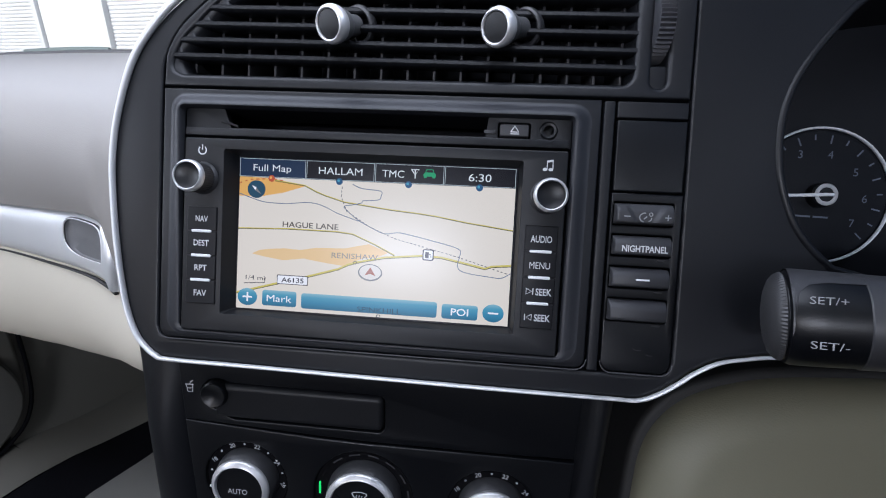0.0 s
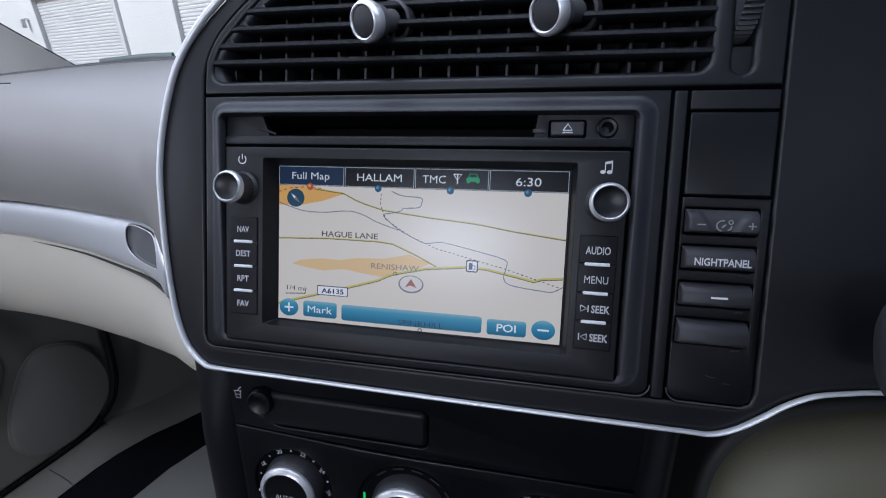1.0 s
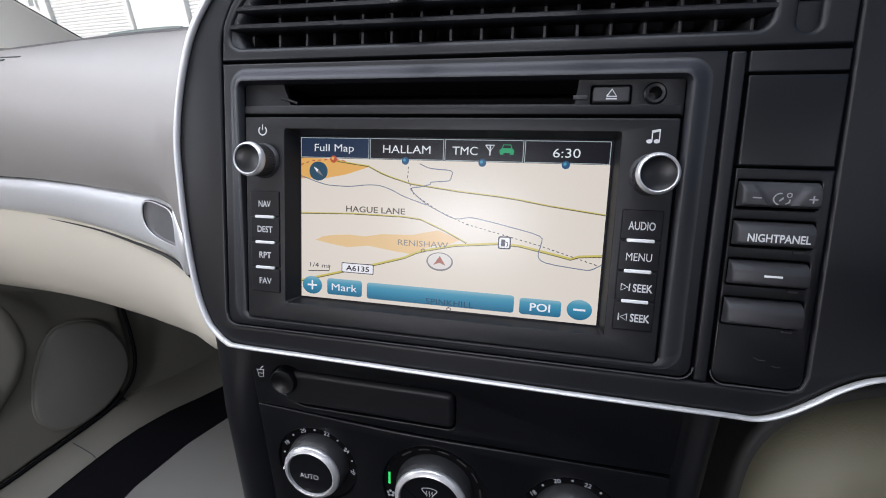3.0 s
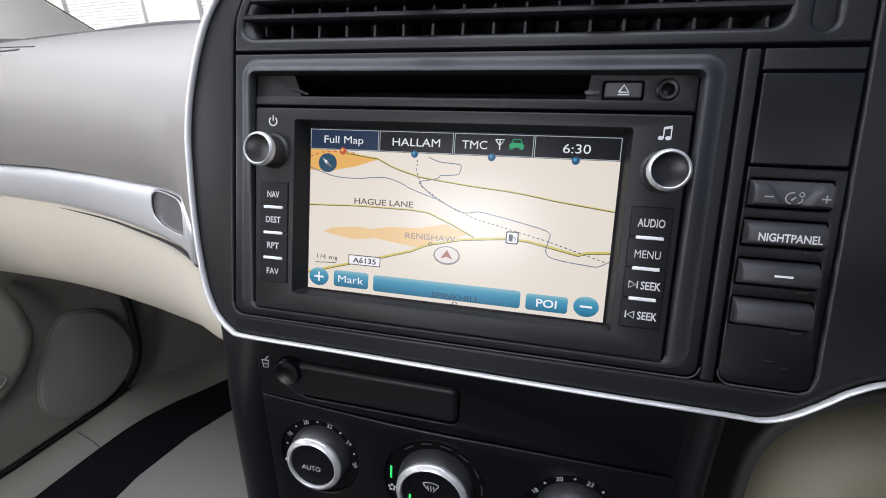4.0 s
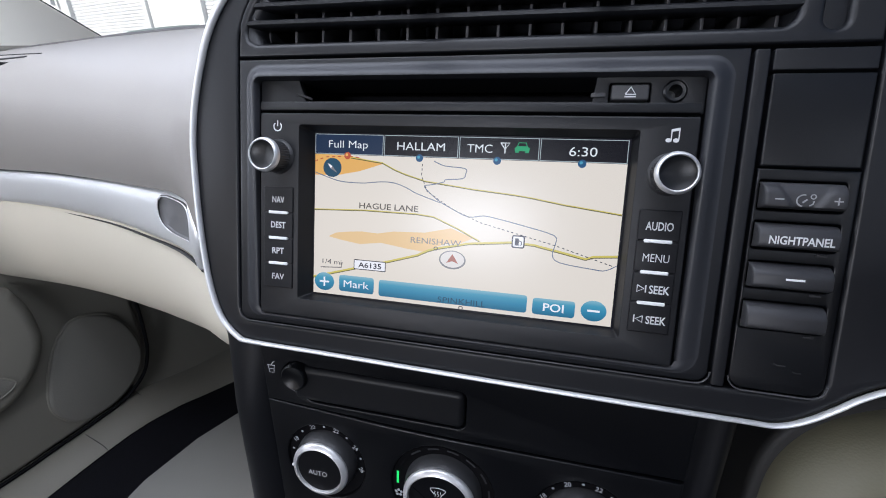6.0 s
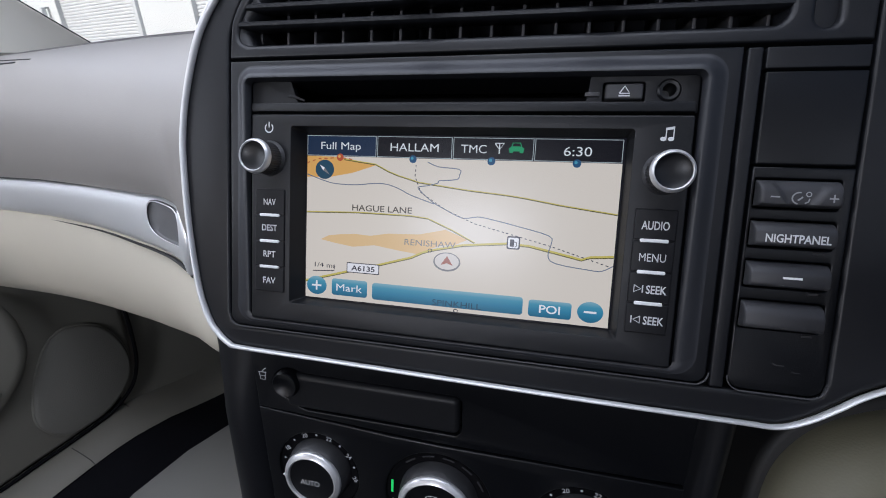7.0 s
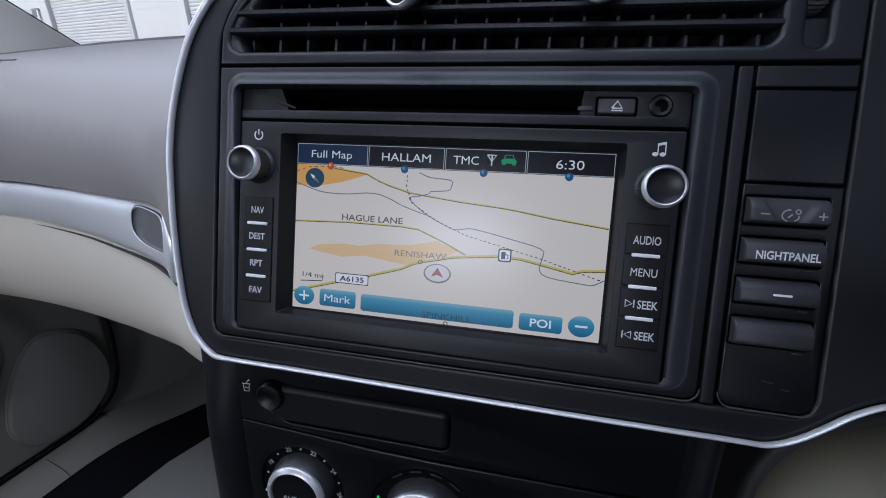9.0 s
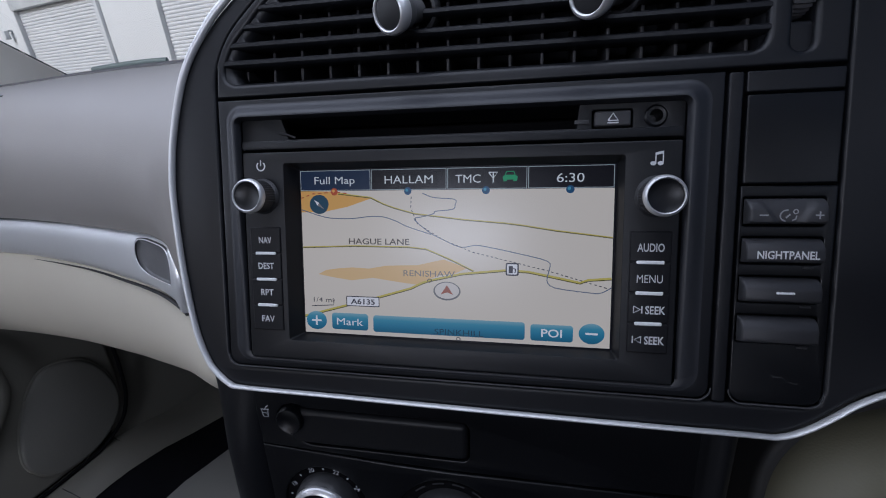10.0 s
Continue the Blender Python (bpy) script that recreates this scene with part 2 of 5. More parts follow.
def circle(cx, cz, rx, rz=None, n=32):
    rz = rz or rx
    return [Vector((cx + rx * math.cos(2 * math.pi * i / n), cz + rz * math.sin(2 * math.pi * i / n))) for i in range(n)]


def area(loop):
    return sum(a.x * b.y - b.x * a.y for a, b in zip(loop, loop[1:] + loop[:1])) / 2


def inset(loop, d):
    """The loop moved to its left by d."""
    out, k = [], len(loop)
    for i in range(k):
        a, b, c = loop[i - 1], loop[i], loop[(i + 1) % k]
        u, v = (b - a), (c - b)
        if u.length < 1e-9 or v.length < 1e-9:
            u = v = (c - a)
        u, v = u.normalized(), v.normalized()
        m = Vector((-u.y - v.y, u.x + v.x))
        m = m.normalized() if m.length > 1e-6 else Vector((-u.y, u.x))
        s = max(0.5, m.dot(Vector((-u.y, u.x))))
        out.append(b + m * (d / s))
    return out


def slab(outer, y0, y1, r=0.8, holes=(), seg=3, bm=None, warp=None, hole_r=None):
    """A plate in the x-z plane from y0 (front, rounded edge r) to y1 (back), with holes through it."""
    bm = bm or bmesh.new()
    loops = [list(outer) if area(outer) > 0 else list(outer)[::-1]]
    loops += [list(h) if area(h) < 0 else list(h)[::-1] for h in holes]
    fronts, backs = [], []
    sign = 1 if y1 > y0 else -1
    made = []
    for i, lp in enumerate(loops):
        rad = r if i == 0 or hole_r is None else hole_r
        rings = [[bm.verts.new((p.x, y1, p.y)) for p in lp]]
        steps = seg if rad > 0 else 0
        for k in range(steps + 1):
            a = math.pi / 2 * k / steps if steps else math.pi / 2
            ring = inset(lp, rad * (1 - math.cos(a)))
            rings.append([bm.verts.new((p.x, y0 + sign * rad * (1 - math.sin(a)), p.y)) for p in ring])
        for a, b in zip(rings, rings[1:]):
            for j in range(len(a)):
                f = bm.faces.new((a[j], a[(j + 1) % len(a)], b[(j + 1) % len(a)], b[j]))
                f.smooth = True
        made += [v for ring in rings for v in ring]
        fronts.append(rings[-1]), backs.append(rings[0])
    for rings in (fronts, backs):
        flatv = [v for ring in rings for v in ring]
        for tri in tessellate_polygon([[Vector((v.co.x, v.co.z, 0)) for v in ring] for ring in rings]):
            try:
                bm.faces.new([flatv[i] for i in tri])
            except ValueError:
                pass
    if warp:
        for v in made:
            v.co = warp(v.co)
    return bm


def lathe(profile, x, z, n=40, ribs=0, depth=0.0, axis=None, bm=None, y=0.0):
    """A body of turning about the y axis through (x, z): profile of (radius, y). ribs: flutes of that depth on the rows marked by a third value."""
    bm = bm or bmesh.new()
    axis = axis or Matrix.Identity(3)
    rings = []
    for row in profile:
        rad, yy = row[0], row[1]
        ribbed = len(row) > 2 and ribs
        if rad < 1e-6:
            rings.append([bm.verts.new(Vector((x, y, z)) + axis @ Vector((0, yy, 0)))])
            continue
        ring = []
        for i in range(n):
            a = 2 * math.pi * i / n
            q = rad - (depth if ribbed and i % 2 else 0)
            ring.append(bm.verts.new(Vector((x, y, z)) + axis @ Vector((q * math.cos(a), yy, q * math.sin(a)))))
        rings.append(ring)
    for a, b in zip(rings, rings[1:]):
        for j in range(n):
            k = (j + 1) % n
            if len(a) == 1 and len(b) == 1:
                continue
            f = bm.faces.new((a[0], b[k], b[j]) if len(a) == 1 else (a[j], a[k], b[0]) if len(b) == 1 else (a[j], a[k], b[k], b[j]))
            f.smooth = True
    return bm


def tube(path, a, b=None, n=10, bm=None, closed=False, side=None):
    """A rod along 3D points: half-width a across (one or a list), b along the side direction."""
    bm, b = bm or bmesh.new(), b or a
    side = Vector(side or (0, 1, 0))
    rings, k = [], len(path)
    for i, p in enumerate(path):
        p = Vector(p)
        q0, q1 = Vector(path[max(i - 1, 0)]), Vector(path[min(i + 1, k - 1)])
        if closed:
            q0, q1 = Vector(path[i - 1]), Vector(path[(i + 1) % k])
        t = (q1 - q0).normalized()
        u = t.cross(side).normalized()
        w = u.cross(t).normalized()
        ai = a[i] if isinstance(a, list) else a
        rings.append([bm.verts.new(p + u * (ai * math.cos(2 * math.pi * j / n)) + w * (b * math.sin(2 * math.pi * j / n))) for j in range(n)])
    pairs = list(zip(rings, rings[1:])) + ([(rings[-1], rings[0])] if closed else [])
    for r0, r1 in pairs:
        for j in range(n):
            f = bm.faces.new((r0[j], r0[(j + 1) % n], r1[(j + 1) % n], r1[j]))
            f.smooth = True
    if not closed:
        bm.faces.new(rings[0]), bm.faces.new(rings[-1])
    return bm


def grid(rows, bm=None, thick=None):
    """A smooth skin through rows of 3D points; thick: a vector to its other side."""
    bm = bm or bmesh.new()
    vs = [[bm.verts.new(p) for p in row] for row in rows]
    for a, b in zip(vs, vs[1:]):
        for j in range(len(a) - 1):
            f = bm.faces.new((a[j], a[j + 1], b[j + 1], b[j]))
            f.smooth = True
    if thick:
        t = Vector(thick)
        ws = [[bm.verts.new(Vector(p) + t) for p in row] for row in rows]
        for a, b in zip(ws, ws[1:]):
            for j in range(len(a) - 1):
                bm.faces.new((a[j], b[j], b[j + 1], a[j + 1]))
        edge = [(vs[0], ws[0]), (vs[-1], ws[-1]), ([r[0] for r in vs], [r[0] for r in ws]), ([r[-1] for r in vs], [r[-1] for r in ws])]
        for a, b in edge:
            for j in range(len(a) - 1):
                bm.faces.new((a[j], a[j + 1], b[j + 1], b[j]))
    return bm


def box(x0, y0, z0, x1, y1, z1, r=1.0, bm=None):
    """A block with bevelled edges."""
    b2 = bmesh.new()
    vs = [b2.verts.new((x, y, z)) for x in (x0, x1) for y in (y0, y1) for z in (z0, z1)]
    for f in ((0, 1, 3, 2), (4, 6, 7, 5), (0, 4, 5, 1), (2, 3, 7, 6), (0, 2, 6, 4), (1, 5, 7, 3)):
        b2.faces.new([vs[i] for i in f])
    bmesh.ops.recalc_face_normals(b2, faces=b2.faces)
    if r:
        bmesh.ops.bevel(b2, geom=b2.edges[:], offset=r, segments=2, profile=0.5, affect="EDGES")
    if bm is None:
        return b2
    remap = {v: bm.verts.new(v.co) for v in b2.verts}
    for f in b2.faces:
        bm.faces.new([remap[v] for v in f.verts])
    b2.free()
    return bm


def flat(loop, y, bm=None, t=0.0):
    """A flat printed patch."""
    bm = bm or bmesh.new()
    vs = [bm.verts.new((p[0], y, p[1])) for p in loop]
    for tri in tessellate_polygon([[Vector((p[0], p[1], 0)) for p in loop]]):
        bm.faces.new([vs[i] for i in tri])
    return bm


def ribbon(pts, w, y, bm=None, dash=0.0):
    """A drawn line of width w through points of the x-z plane."""
    bm = bm or bmesh.new()
    pts = [Vector(p) for p in pts]
    if dash:
        run, pieces, piece = 0.0, [], [pts[0]]
        fine = [a.lerp(b, i / k) for a, b in zip(pts, pts[1:]) for k in (max(2, round((b - a).length / 0.25)),) for i in range(k)] + [pts[-1]]
        for a, b in zip(fine, fine[1:]):
            run += (b - a).length
            if int(run / dash) % 2 == 0:
                piece.append(b)
            else:
                if len(piece) > 1:
                    pieces.append(piece)
                piece = [b]
        for p in pieces:
            ribbon(p, w, y, bm)
        return bm
    left, right = [], []
    for i, p in enumerate(pts):
        d = (pts[min(i + 1, len(pts) - 1)] - pts[max(i - 1, 0)])
        d = d.normalized() if d.length > 1e-9 else Vector((1, 0))
        nrm = Vector((-d.y, d.x)) * w / 2
        left.append(bm.verts.new((p.x + nrm.x, y, p.y + nrm.y)))
        right.append(bm.verts.new((p.x - nrm.x, y, p.y - nrm.y)))
    for i in range(len(pts) - 1):
        bm.faces.new((left[i], right[i], right[i + 1], left[i + 1]))
    return bm


def lettering(name, words, x, z, h, y, mat, parent, width=None, turn=0.0, bold=0.0, thick=0.03):
    """Words of cap height h, centred at (x, z), printed on a face that looks along -y."""
    cu = bpy.data.curves.new(name, "FONT")
    cu.body, cu.size, cu.offset, cu.resolution_u = words, 1.0, bold, 3
    ob = bpy.data.objects.new(name, cu)
    scene.collection.objects.link(ob)
    me = bpy.data.meshes.new_from_object(ob.evaluated_get(bpy.context.evaluated_depsgraph_get()))
    bpy.data.objects.remove(ob)
    bpy.data.curves.remove(cu)
    co = np.empty(len(me.vertices) * 3)
    me.vertices.foreach_get("co", co)
    co = co.reshape(-1, 3)
    lo, hi = co.min(0), co.max(0)
    s = h / 0.73
    sx = width / (hi[0] - lo[0]) if width else s
    mid = (lo[0] + hi[0]) / 2
    c = OFFSET[parent.name]
    ca, sa = math.cos(radians(turn)), math.sin(radians(turn))
    u, v = (co[:, 0] - mid) * sx, (co[:, 1] - 0.365) * s
    out = np.stack([x + u * ca - v * sa - c.x, np.full(len(co), y) - c.y, z + u * sa + v * ca - c.z], 1) * 0.001
    me.vertices.foreach_set("co", out.ravel())
    me.update()
    me.materials.clear()
    me.materials.append(mat)
    ob = new(name, me)
    ob.parent = parent
    OFFSET[ob.name] = c
    return ob


# ---- setting: ground, cabin shell ----
bm = bmesh.new()
gv = [bm.verts.new((x, y, -780)) for x, y in ((-60000, -60000), (60000, -60000), (60000, 60000), (-60000, 60000))]
bm.faces.new(gv)
lone("ground", bm, ASPHALT, W, "grey asphalt yard around the parked car", "ground", "structure")

lone("floor", box(-700, -1900, -540, 700, 420, -506, 4), CARPET, W, "black carpeted cabin floor of the car", "floor", "structure")

# roof with its lining, rear wall, doors as walls with window openings
roof = bmesh.new()
rows = [[(x, y, 470 + 70 * min(1, (-300 - y) / 600) - 40 * (x / 700) ** 2 - 15 * ((y + 900) / 900) ** 2) for x in range(-700, 701, 100)] for y in range(-1900, -299, 100)]
lone("ceiling", grid(rows, roof, (0, 0, 30)), LINING, W, "cream fabric headlining of the car roof", "ceiling", "structure")


def side_wall(name, x0, x1, label):
    """A cabin side: below the belt line solid, above it pillars and a rail round the window openings."""
    b = bmesh.new()
    sgn = 1 if x0 > 0 else -1
    outer = [(-1900, -520), (400, -520), (400, 80), (190, 92), (-290, 440), (-850, 510), (-1700, 508), (-1900, 494)]
    hole1 = [(-20, 130), (-330, 380), (-800, 385), (-800, 110)]
    hole2 = [(-900, 110), (-900, 385), (-1450, 375), (-1650, 130)]
    slab([Vector(p) for p in outer], 0, 50, 6, holes=[[Vector(p) for p in h] for h in (hole1, hole2)], bm=b)
    for v in b.verts:
        v.co = Vector((x0 + sgn * v.co.y, v.co.x, v.co.z))
    return lone(name, b, SHELL, W, label, "wall", "structure")


side_wall("wall_west", -712, -762, "charcoal inner side of the car body with window openings")
side_wall("wall_east", 712, 762, "charcoal inner side of the car body with window openings")
b = slab([Vector(p) for p in ((-720, -520), (720, -520), (720, 500), (600, 540), (-600, 540), (-720, 500))], 0, 40, 4, holes=[[Vector(p) for p in ((-560, 160), (560, 160), (540, 516), (-540, 516))]])
for v in b.verts:
    v.co.y = -1880 - v.co.y
lone("wall_south", b, SHELL, W, "charcoal rear end of the car cabin with a rear window opening", "wall", "structure")
lone("bulkhead", box(-700, 400, -540, 700, 440, 70, 5), RUBBER, W, "black bulkhead ahead of the footwell", "wall", "structure")


def screen_edge(x):
    """Where the windscreen meets the dashboard: it bows forward in the middle."""
    return 215 + 150 * (1 - (x / 700) ** 2)


rows = []
for i in range(9):
    t = i / 8
    rows.append([(x, screen_edge(x) * (1 - t) + (-300 + 40 * (1 - (x / 700) ** 2)) * t, 92 + (445 - 92) * t + 12 * math.sin(math.pi * t)) for x in range(-700, 701, 70)])
ws = lone("window_1", grid(rows), GLASS, W, "clear faintly tinted windscreen above the dashboard", "windscreen", "structure")
ws.visible_shadow = False

# cowl and wiper outside the glass
rows = [[(x, screen_edge(x) + dy, z) for x in range(-700, 701, 70)] for dy, z in ((-8, 70), (14, 76), (60, 70), (110, 50))]
lone("cowl", grid(rows, None, (0, 0, -12)), RUBBER, W, "black plastic cowl at the foot of the windscreen", "cowl", "structure")
wiper = thing("windscreen_wiper", W, (-610, 250, 100), "grey-green wiper resting on the foot of the windscreen, coloured pale for glare", "wiper")
path = [(x, screen_edge(x) + 22, 101 + 9 * math.sin((x + 720) / 260 * math.pi)) for x in range(-690, -576, 8)]
part("blade", tube(path, 4.2, 3.5, side=(0, 1, 0)), WIPER, wiper)
path = [(x, screen_edge(x) + 26, 104 + 3.5 * math.sin((x + 664) / 96 * math.pi)) for x in range(-660, -571, 8)]
part("arm", tube(path, 3, 2.4), WIPER, wiper)

# ---- the building across the yard ----
FY = 3700.0
facade = thing("building", W, (-6000, FY, -780), "white clad industrial building with roller shutter doors", "building")
clad = [(-15000, -8840), (-6640, -5530), (-2650, -1400)]
for x0, x1 in clad:
    part("wall_panel", box(x0, FY, -780, x1, FY + 200, 1500, 6), WALLW, facade)
part("lintel", box(-15000, FY - 40, 1506, 3000, FY + 200, 3300, 10), WALLW, facade, "white upper wall above the shutters")
part("door_header", box(-8836, FY - 30, 1190, -6644, FY + 120, 1500, 8), POST, facade, "grey shutter box above the door")
for x0, x1, w, pr in ((-8840, -6640, 26, 8), (-5530, -2650, 22, 8)):
    part("door_post", box(x0 + 4, FY - pr, -780, x0 + w, FY + 120, 1500, 5), POST, facade)
    part("door_post", box(x1 - 90, FY - 40, -780, x1 - 4, FY + 120, 1500, 5), POST, facade)
for xs in (-13200, -11400):
    part("panel_joint", box(xs, FY - 5, -780, xs + 12, FY + 10, 1500, 0), POST, facade)
part("panel_joint", box(-6635, FY - 2, 800, -5535, FY + 10, 804, 0), POST, facade)


def roller_shutter(x0, x1):
    """A roller shutter door of separate curved slats."""
    ob = thing("roller_shutter", W, ((x0 + x1) / 2, FY + 40, -780), "closed pale grey roller shutter door with horizontal slats", "shutter", "shutters of the building")
    b = bmesh.new()
    rows_ = [[(x, FY + 60 - 9 * math.sin(math.pi * i / 8) ** 0.5, 39.6 * i / 8) for x in (x0, x1)] for i in range(9)]
    grid(rows_, b, (0, 12, 0))
    me = None
    for k in range(55):
        z = -780 + 41 * k
        if me is None:
            first = part("slat", b, SHUT, ob)
            me = first.data
            first.location = (0, 0, z / 1000)
        else:
            o = new("slat", me)
            o.parent = ob
            o.location = (0, 0, z / 1000)
    part("backing", box(x0, FY + 84, -780, x1, FY + 110, 1506, 0), POST, ob)
    return ob


roller_shutter(-8812, -6732)
roller_shutter(-5506, -2742)
lamp = thing("wall_lamp", W, (-9120, FY - 40, 860), "small grey bracket lamp on the building wall", "lamp")
part("bracket", box(-9140, FY - 60, 940, -9070, FY, 965, 6), POST, lamp)
part("head", box(-9150, FY - 110, 830, -9080, FY - 40, 950, 14), POST, lamp)


# ---- passenger side of the dashboard (W) ----
def interp(x, table):
    for (x0, v0), (x1, v1) in zip(table, table[1:]):
        if x0 <= x <= x1:
            return v0 + (v1 - v0) * (x - x0) / (x1 - x0)
    return table[0][1] if x < table[0][0] else table[-1][1]


FACE = [(-700, -30), (-620, -18), (-540, -7), (-480, -1), (-430, 2), (-370, 3), (-325, 2), (-280, -2), (-240, -6), (-215, -11), (-197, -15), (-180, -21), (-160, -26), (-120, -34)]
SAG = [(-705, -16), (-540, -6), (-430, -1), (-325, 0), (-120, 0)]
LIDSAG = [(-705, -44), (-600, -36), (-450, -24), (-350, -15), (-280, -4), (-240, 4), (-200, 16), (-170, 24), (-140, 36), (-120, 44)]
TRIMTOP = [(-705, -27), (-540, -24.5), (-430, -23.5), (-325, -19.5), (-270, -15.5), (-240, -12.8), (-204, -8.6), (-180, -7.8), (-172, -10), (-166, -18), (-162, -46), (-158, -78), (-120, -92)]
CREST = [(-700, -14), (-600, -8), (-460, -2), (-360, 0), (-120, 0)]


def dash_face(x):
    return sum(interp(x + d, FACE) for d in (-20, -10, 0, 10, 20)) / 5


dashboard = thing("dashboard", W, (-400, 100, -60), "grey soft vinyl passenger dashboard with a rounded top", "dashboard")
prof = spline([(0, -14), (-3, 4), (-2, 26), (5, 46), (20, 66), (44, 82), (74, 91), (105, 95), (170, 94), (260, 86)], 4)
rows = []
for x in [-705 + 12 * k for k in range(37)] + [-261 + 3 * k for k in range(42)]:
    rows.append([(x, dash_face(x) + p.x if p.x < 60 else min(dash_face(x) + p.x, screen_edge(x) + 6), p.y + interp(x, CREST) * max(0, (p.y - 10) / 85) + (interp(x, SAG) + interp(x, TRIMTOP) + 15) * max(0, (40 - p.y) / 54)) for p in prof])
part("upper_pad", grid(rows), PAD, dashboard, "grey soft grained vinyl pad")
rows = [[(x, y + (150 if x > 110 else max(0.0, x + 40)), z) for y, z in ((60, 91), (96, 95), (150, 94))] + [(x, screen_edge(x) + 4, 84)] for x in range(-136, 706, 15)]
part("top_pad", grid(rows, None, (0, 0, -10)), PAD, dashboard)
part("lower_web", grid([[(x, dash_face(x) + 9, z) for z in (-6, -60, -112)] for x in range(-218, -139, 6)]), PAD, dashboard)
# the pad's rear shadow, added as a dark grey rod
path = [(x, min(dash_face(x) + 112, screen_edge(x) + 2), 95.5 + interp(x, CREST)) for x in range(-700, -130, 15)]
part("rear_shadow_band", tube(path, 3.0, 7.0, side=(0, 1, 0)), REARSHADE, dashboard, "shadow along the rear of the pad, painted dark grey")
# short styling seams and the outer air vent at the far end of the pad

def on_pad(x, z):
    k = interp(x, CREST)
    cand = [(dash_face(x) + p.x, p.y + k * max(0, (p.y - 10) / 85)) for p in prof]
    for (y0, z0), (y1, z1) in zip(cand, cand[1:]):
        if z0 <= z <= z1:
            return y0 + (y1 - y0) * (z - z0) / max(z1 - z0, 1e-6)
    return cand[-1][0]


path = [(x, on_pad(x, z) - 0.2, z) for x, z in ((-640, 78), (-600, 78.3), (-560, 78.6), (-510, 79), (-466, 79))]
part("seam", tube(path, 0.6, 0.9), RUBBER, dashboard)
path = [(x, on_pad(x, z) - 0.2, z) for x, z in ((-690, 67), (-640, 70), (-590, 72.6), (-540, 74.8), (-488, 76.6))]
part("seam", tube(path, 0.9, 1.3), SWITCH, dashboard)
side_vent = thing("side_air_vent", W, (-580, 15, 50), "dark slatted outer air vent in the dashboard end", "air vent")
loop = [(-700, 30), (-640, 38), (-595, 47), (-560, 56), (-528, 66), (-508, 72.2), (-530, 72.6), (-575, 70.4), (-640, 66.6), (-700, 62.6)]
b = slab([Vector(p) for p in loop], -0.8, 8, 0.6)
for v in b.verts:
    v.co.y += on_pad(v.co.x, v.co.z)
part("housing", b, DEEP, side_vent)
for k in range(5):
    path = [(x, on_pad(x, z) - 1.4, z) for x, z in ((x, interp(x, [(-700, 36 + 5.4 * k), (-600, 49 + 4.2 * k), (-534, 67 + 0.9 * k)])) for x in range(-700, -533, 12))]
    part("slat", tube(path, 0.7, 1.4), SWITCH, side_vent)

# silver trim with the finger recess, along the passenger dashboard
top = [(-700, -27), (-540, -24.5), (-430, -23.5), (-325, -19.5), (-270, -15.5), (-240, -12.8), (-215, -10), (-197, -8.4), (-184, -7.8), (-174, -8.8), (-167, -13.5), (-163.5, -22), (-162.5, -33), (-164, -43), (-168, -52)]
low = [(-168, -52), (-180, -50), (-198, -50.4), (-225, -53), (-250, -54.8), (-275, -56), (-352, -58.2), (-455, -60.5), (-555, -60.5), (-700, -64)]
recess = spline([(-231, -17), (-222, -13.6), (-202, -11.8), (-184, -11.2), (-176, -13.6), (-172.4, -20), (-174.6, -31.4), (-181, -33.4), (-204, -36.4), (-220, -36.8), (-231, -33), (-233.5, -25)], 5, True)
top_line, low_line = spline(top, 8), spline(low[::-1], 8)


def crossing(line, x, pick):
    """The height at which a line of the trim's edge passes x."""
    zs = [p.y + (q.y - p.y) * (x - p.x) / (q.x - p.x) for p, q in zip(line, line[1:]) if p.x <= x < q.x or q.x <= x < p.x]
    return pick(zs) if zs else None


def trim_warp(co):
    lean = 3.5 * ((co.z + 40) / 25) ** 2
    return Vector((co.x, dash_face(co.x) + co.y + lean - 3, co.z + interp(co.x, SAG)))


strip = thing("dash_trim", W, (-430, 0, -66), "silver painted dashboard trim with an oval finger recess", "trim")


def trim_skin(x, z):
    """A point on the trim's rounded face, falling away towards its edges and its end."""
    zt = crossing(top_line, x, max) or -40
    zb = (crossing(low_line, x, min) if x < -168.1 else crossing(top_line, x, min)) or -45
    q = abs(2 * (z - zb) / max(zt - zb, 0.5) - 1) if x < -176 else 0.0
    ends = [p.x + (r.x - p.x) * (z - p.y) / (r.y - p.y) for p, r in zip(top_line, top_line[1:]) if p.x > -186 and (p.y - z) * (r.y - z) <= 0 and p.y != r.y]
    if ends:
        q = max(q, 1 - max(0.0, min(1.0, (max(ends) - x) / 12)))
    return trim_warp(Vector((x, -2.5 + 6.0 * min(q, 1.0) ** 6, z)))


b = bmesh.new()
n, split = 24, -240.0
for x0, x1 in zip([-700 + 10 * k for k in range(46)], [-690 + 10 * k for k in range(46)]):
    cols = []
    for x in (x0, x1):
        zt, zb = crossing(top_line, x, max), crossing(low_line, x, min)
        cols.append([b.verts.new(trim_skin(x, zb + (zt - zb) * i / n)) for i in range(n + 1)])
    for i in range(n):
        b.faces.new((cols[0][i], cols[1][i], cols[1][i + 1], cols[0][i + 1])).smooth = True
# the end, from the recess outwards
hub_ = Vector((-203, -24))
rim_ = [Vector((split, crossing(top_line, split, max)))] + [p for p in top_line if p.x > split] + [p for p in low_line[::-1] if p.x > split] + [Vector((split, crossing(low_line, split, min)))]


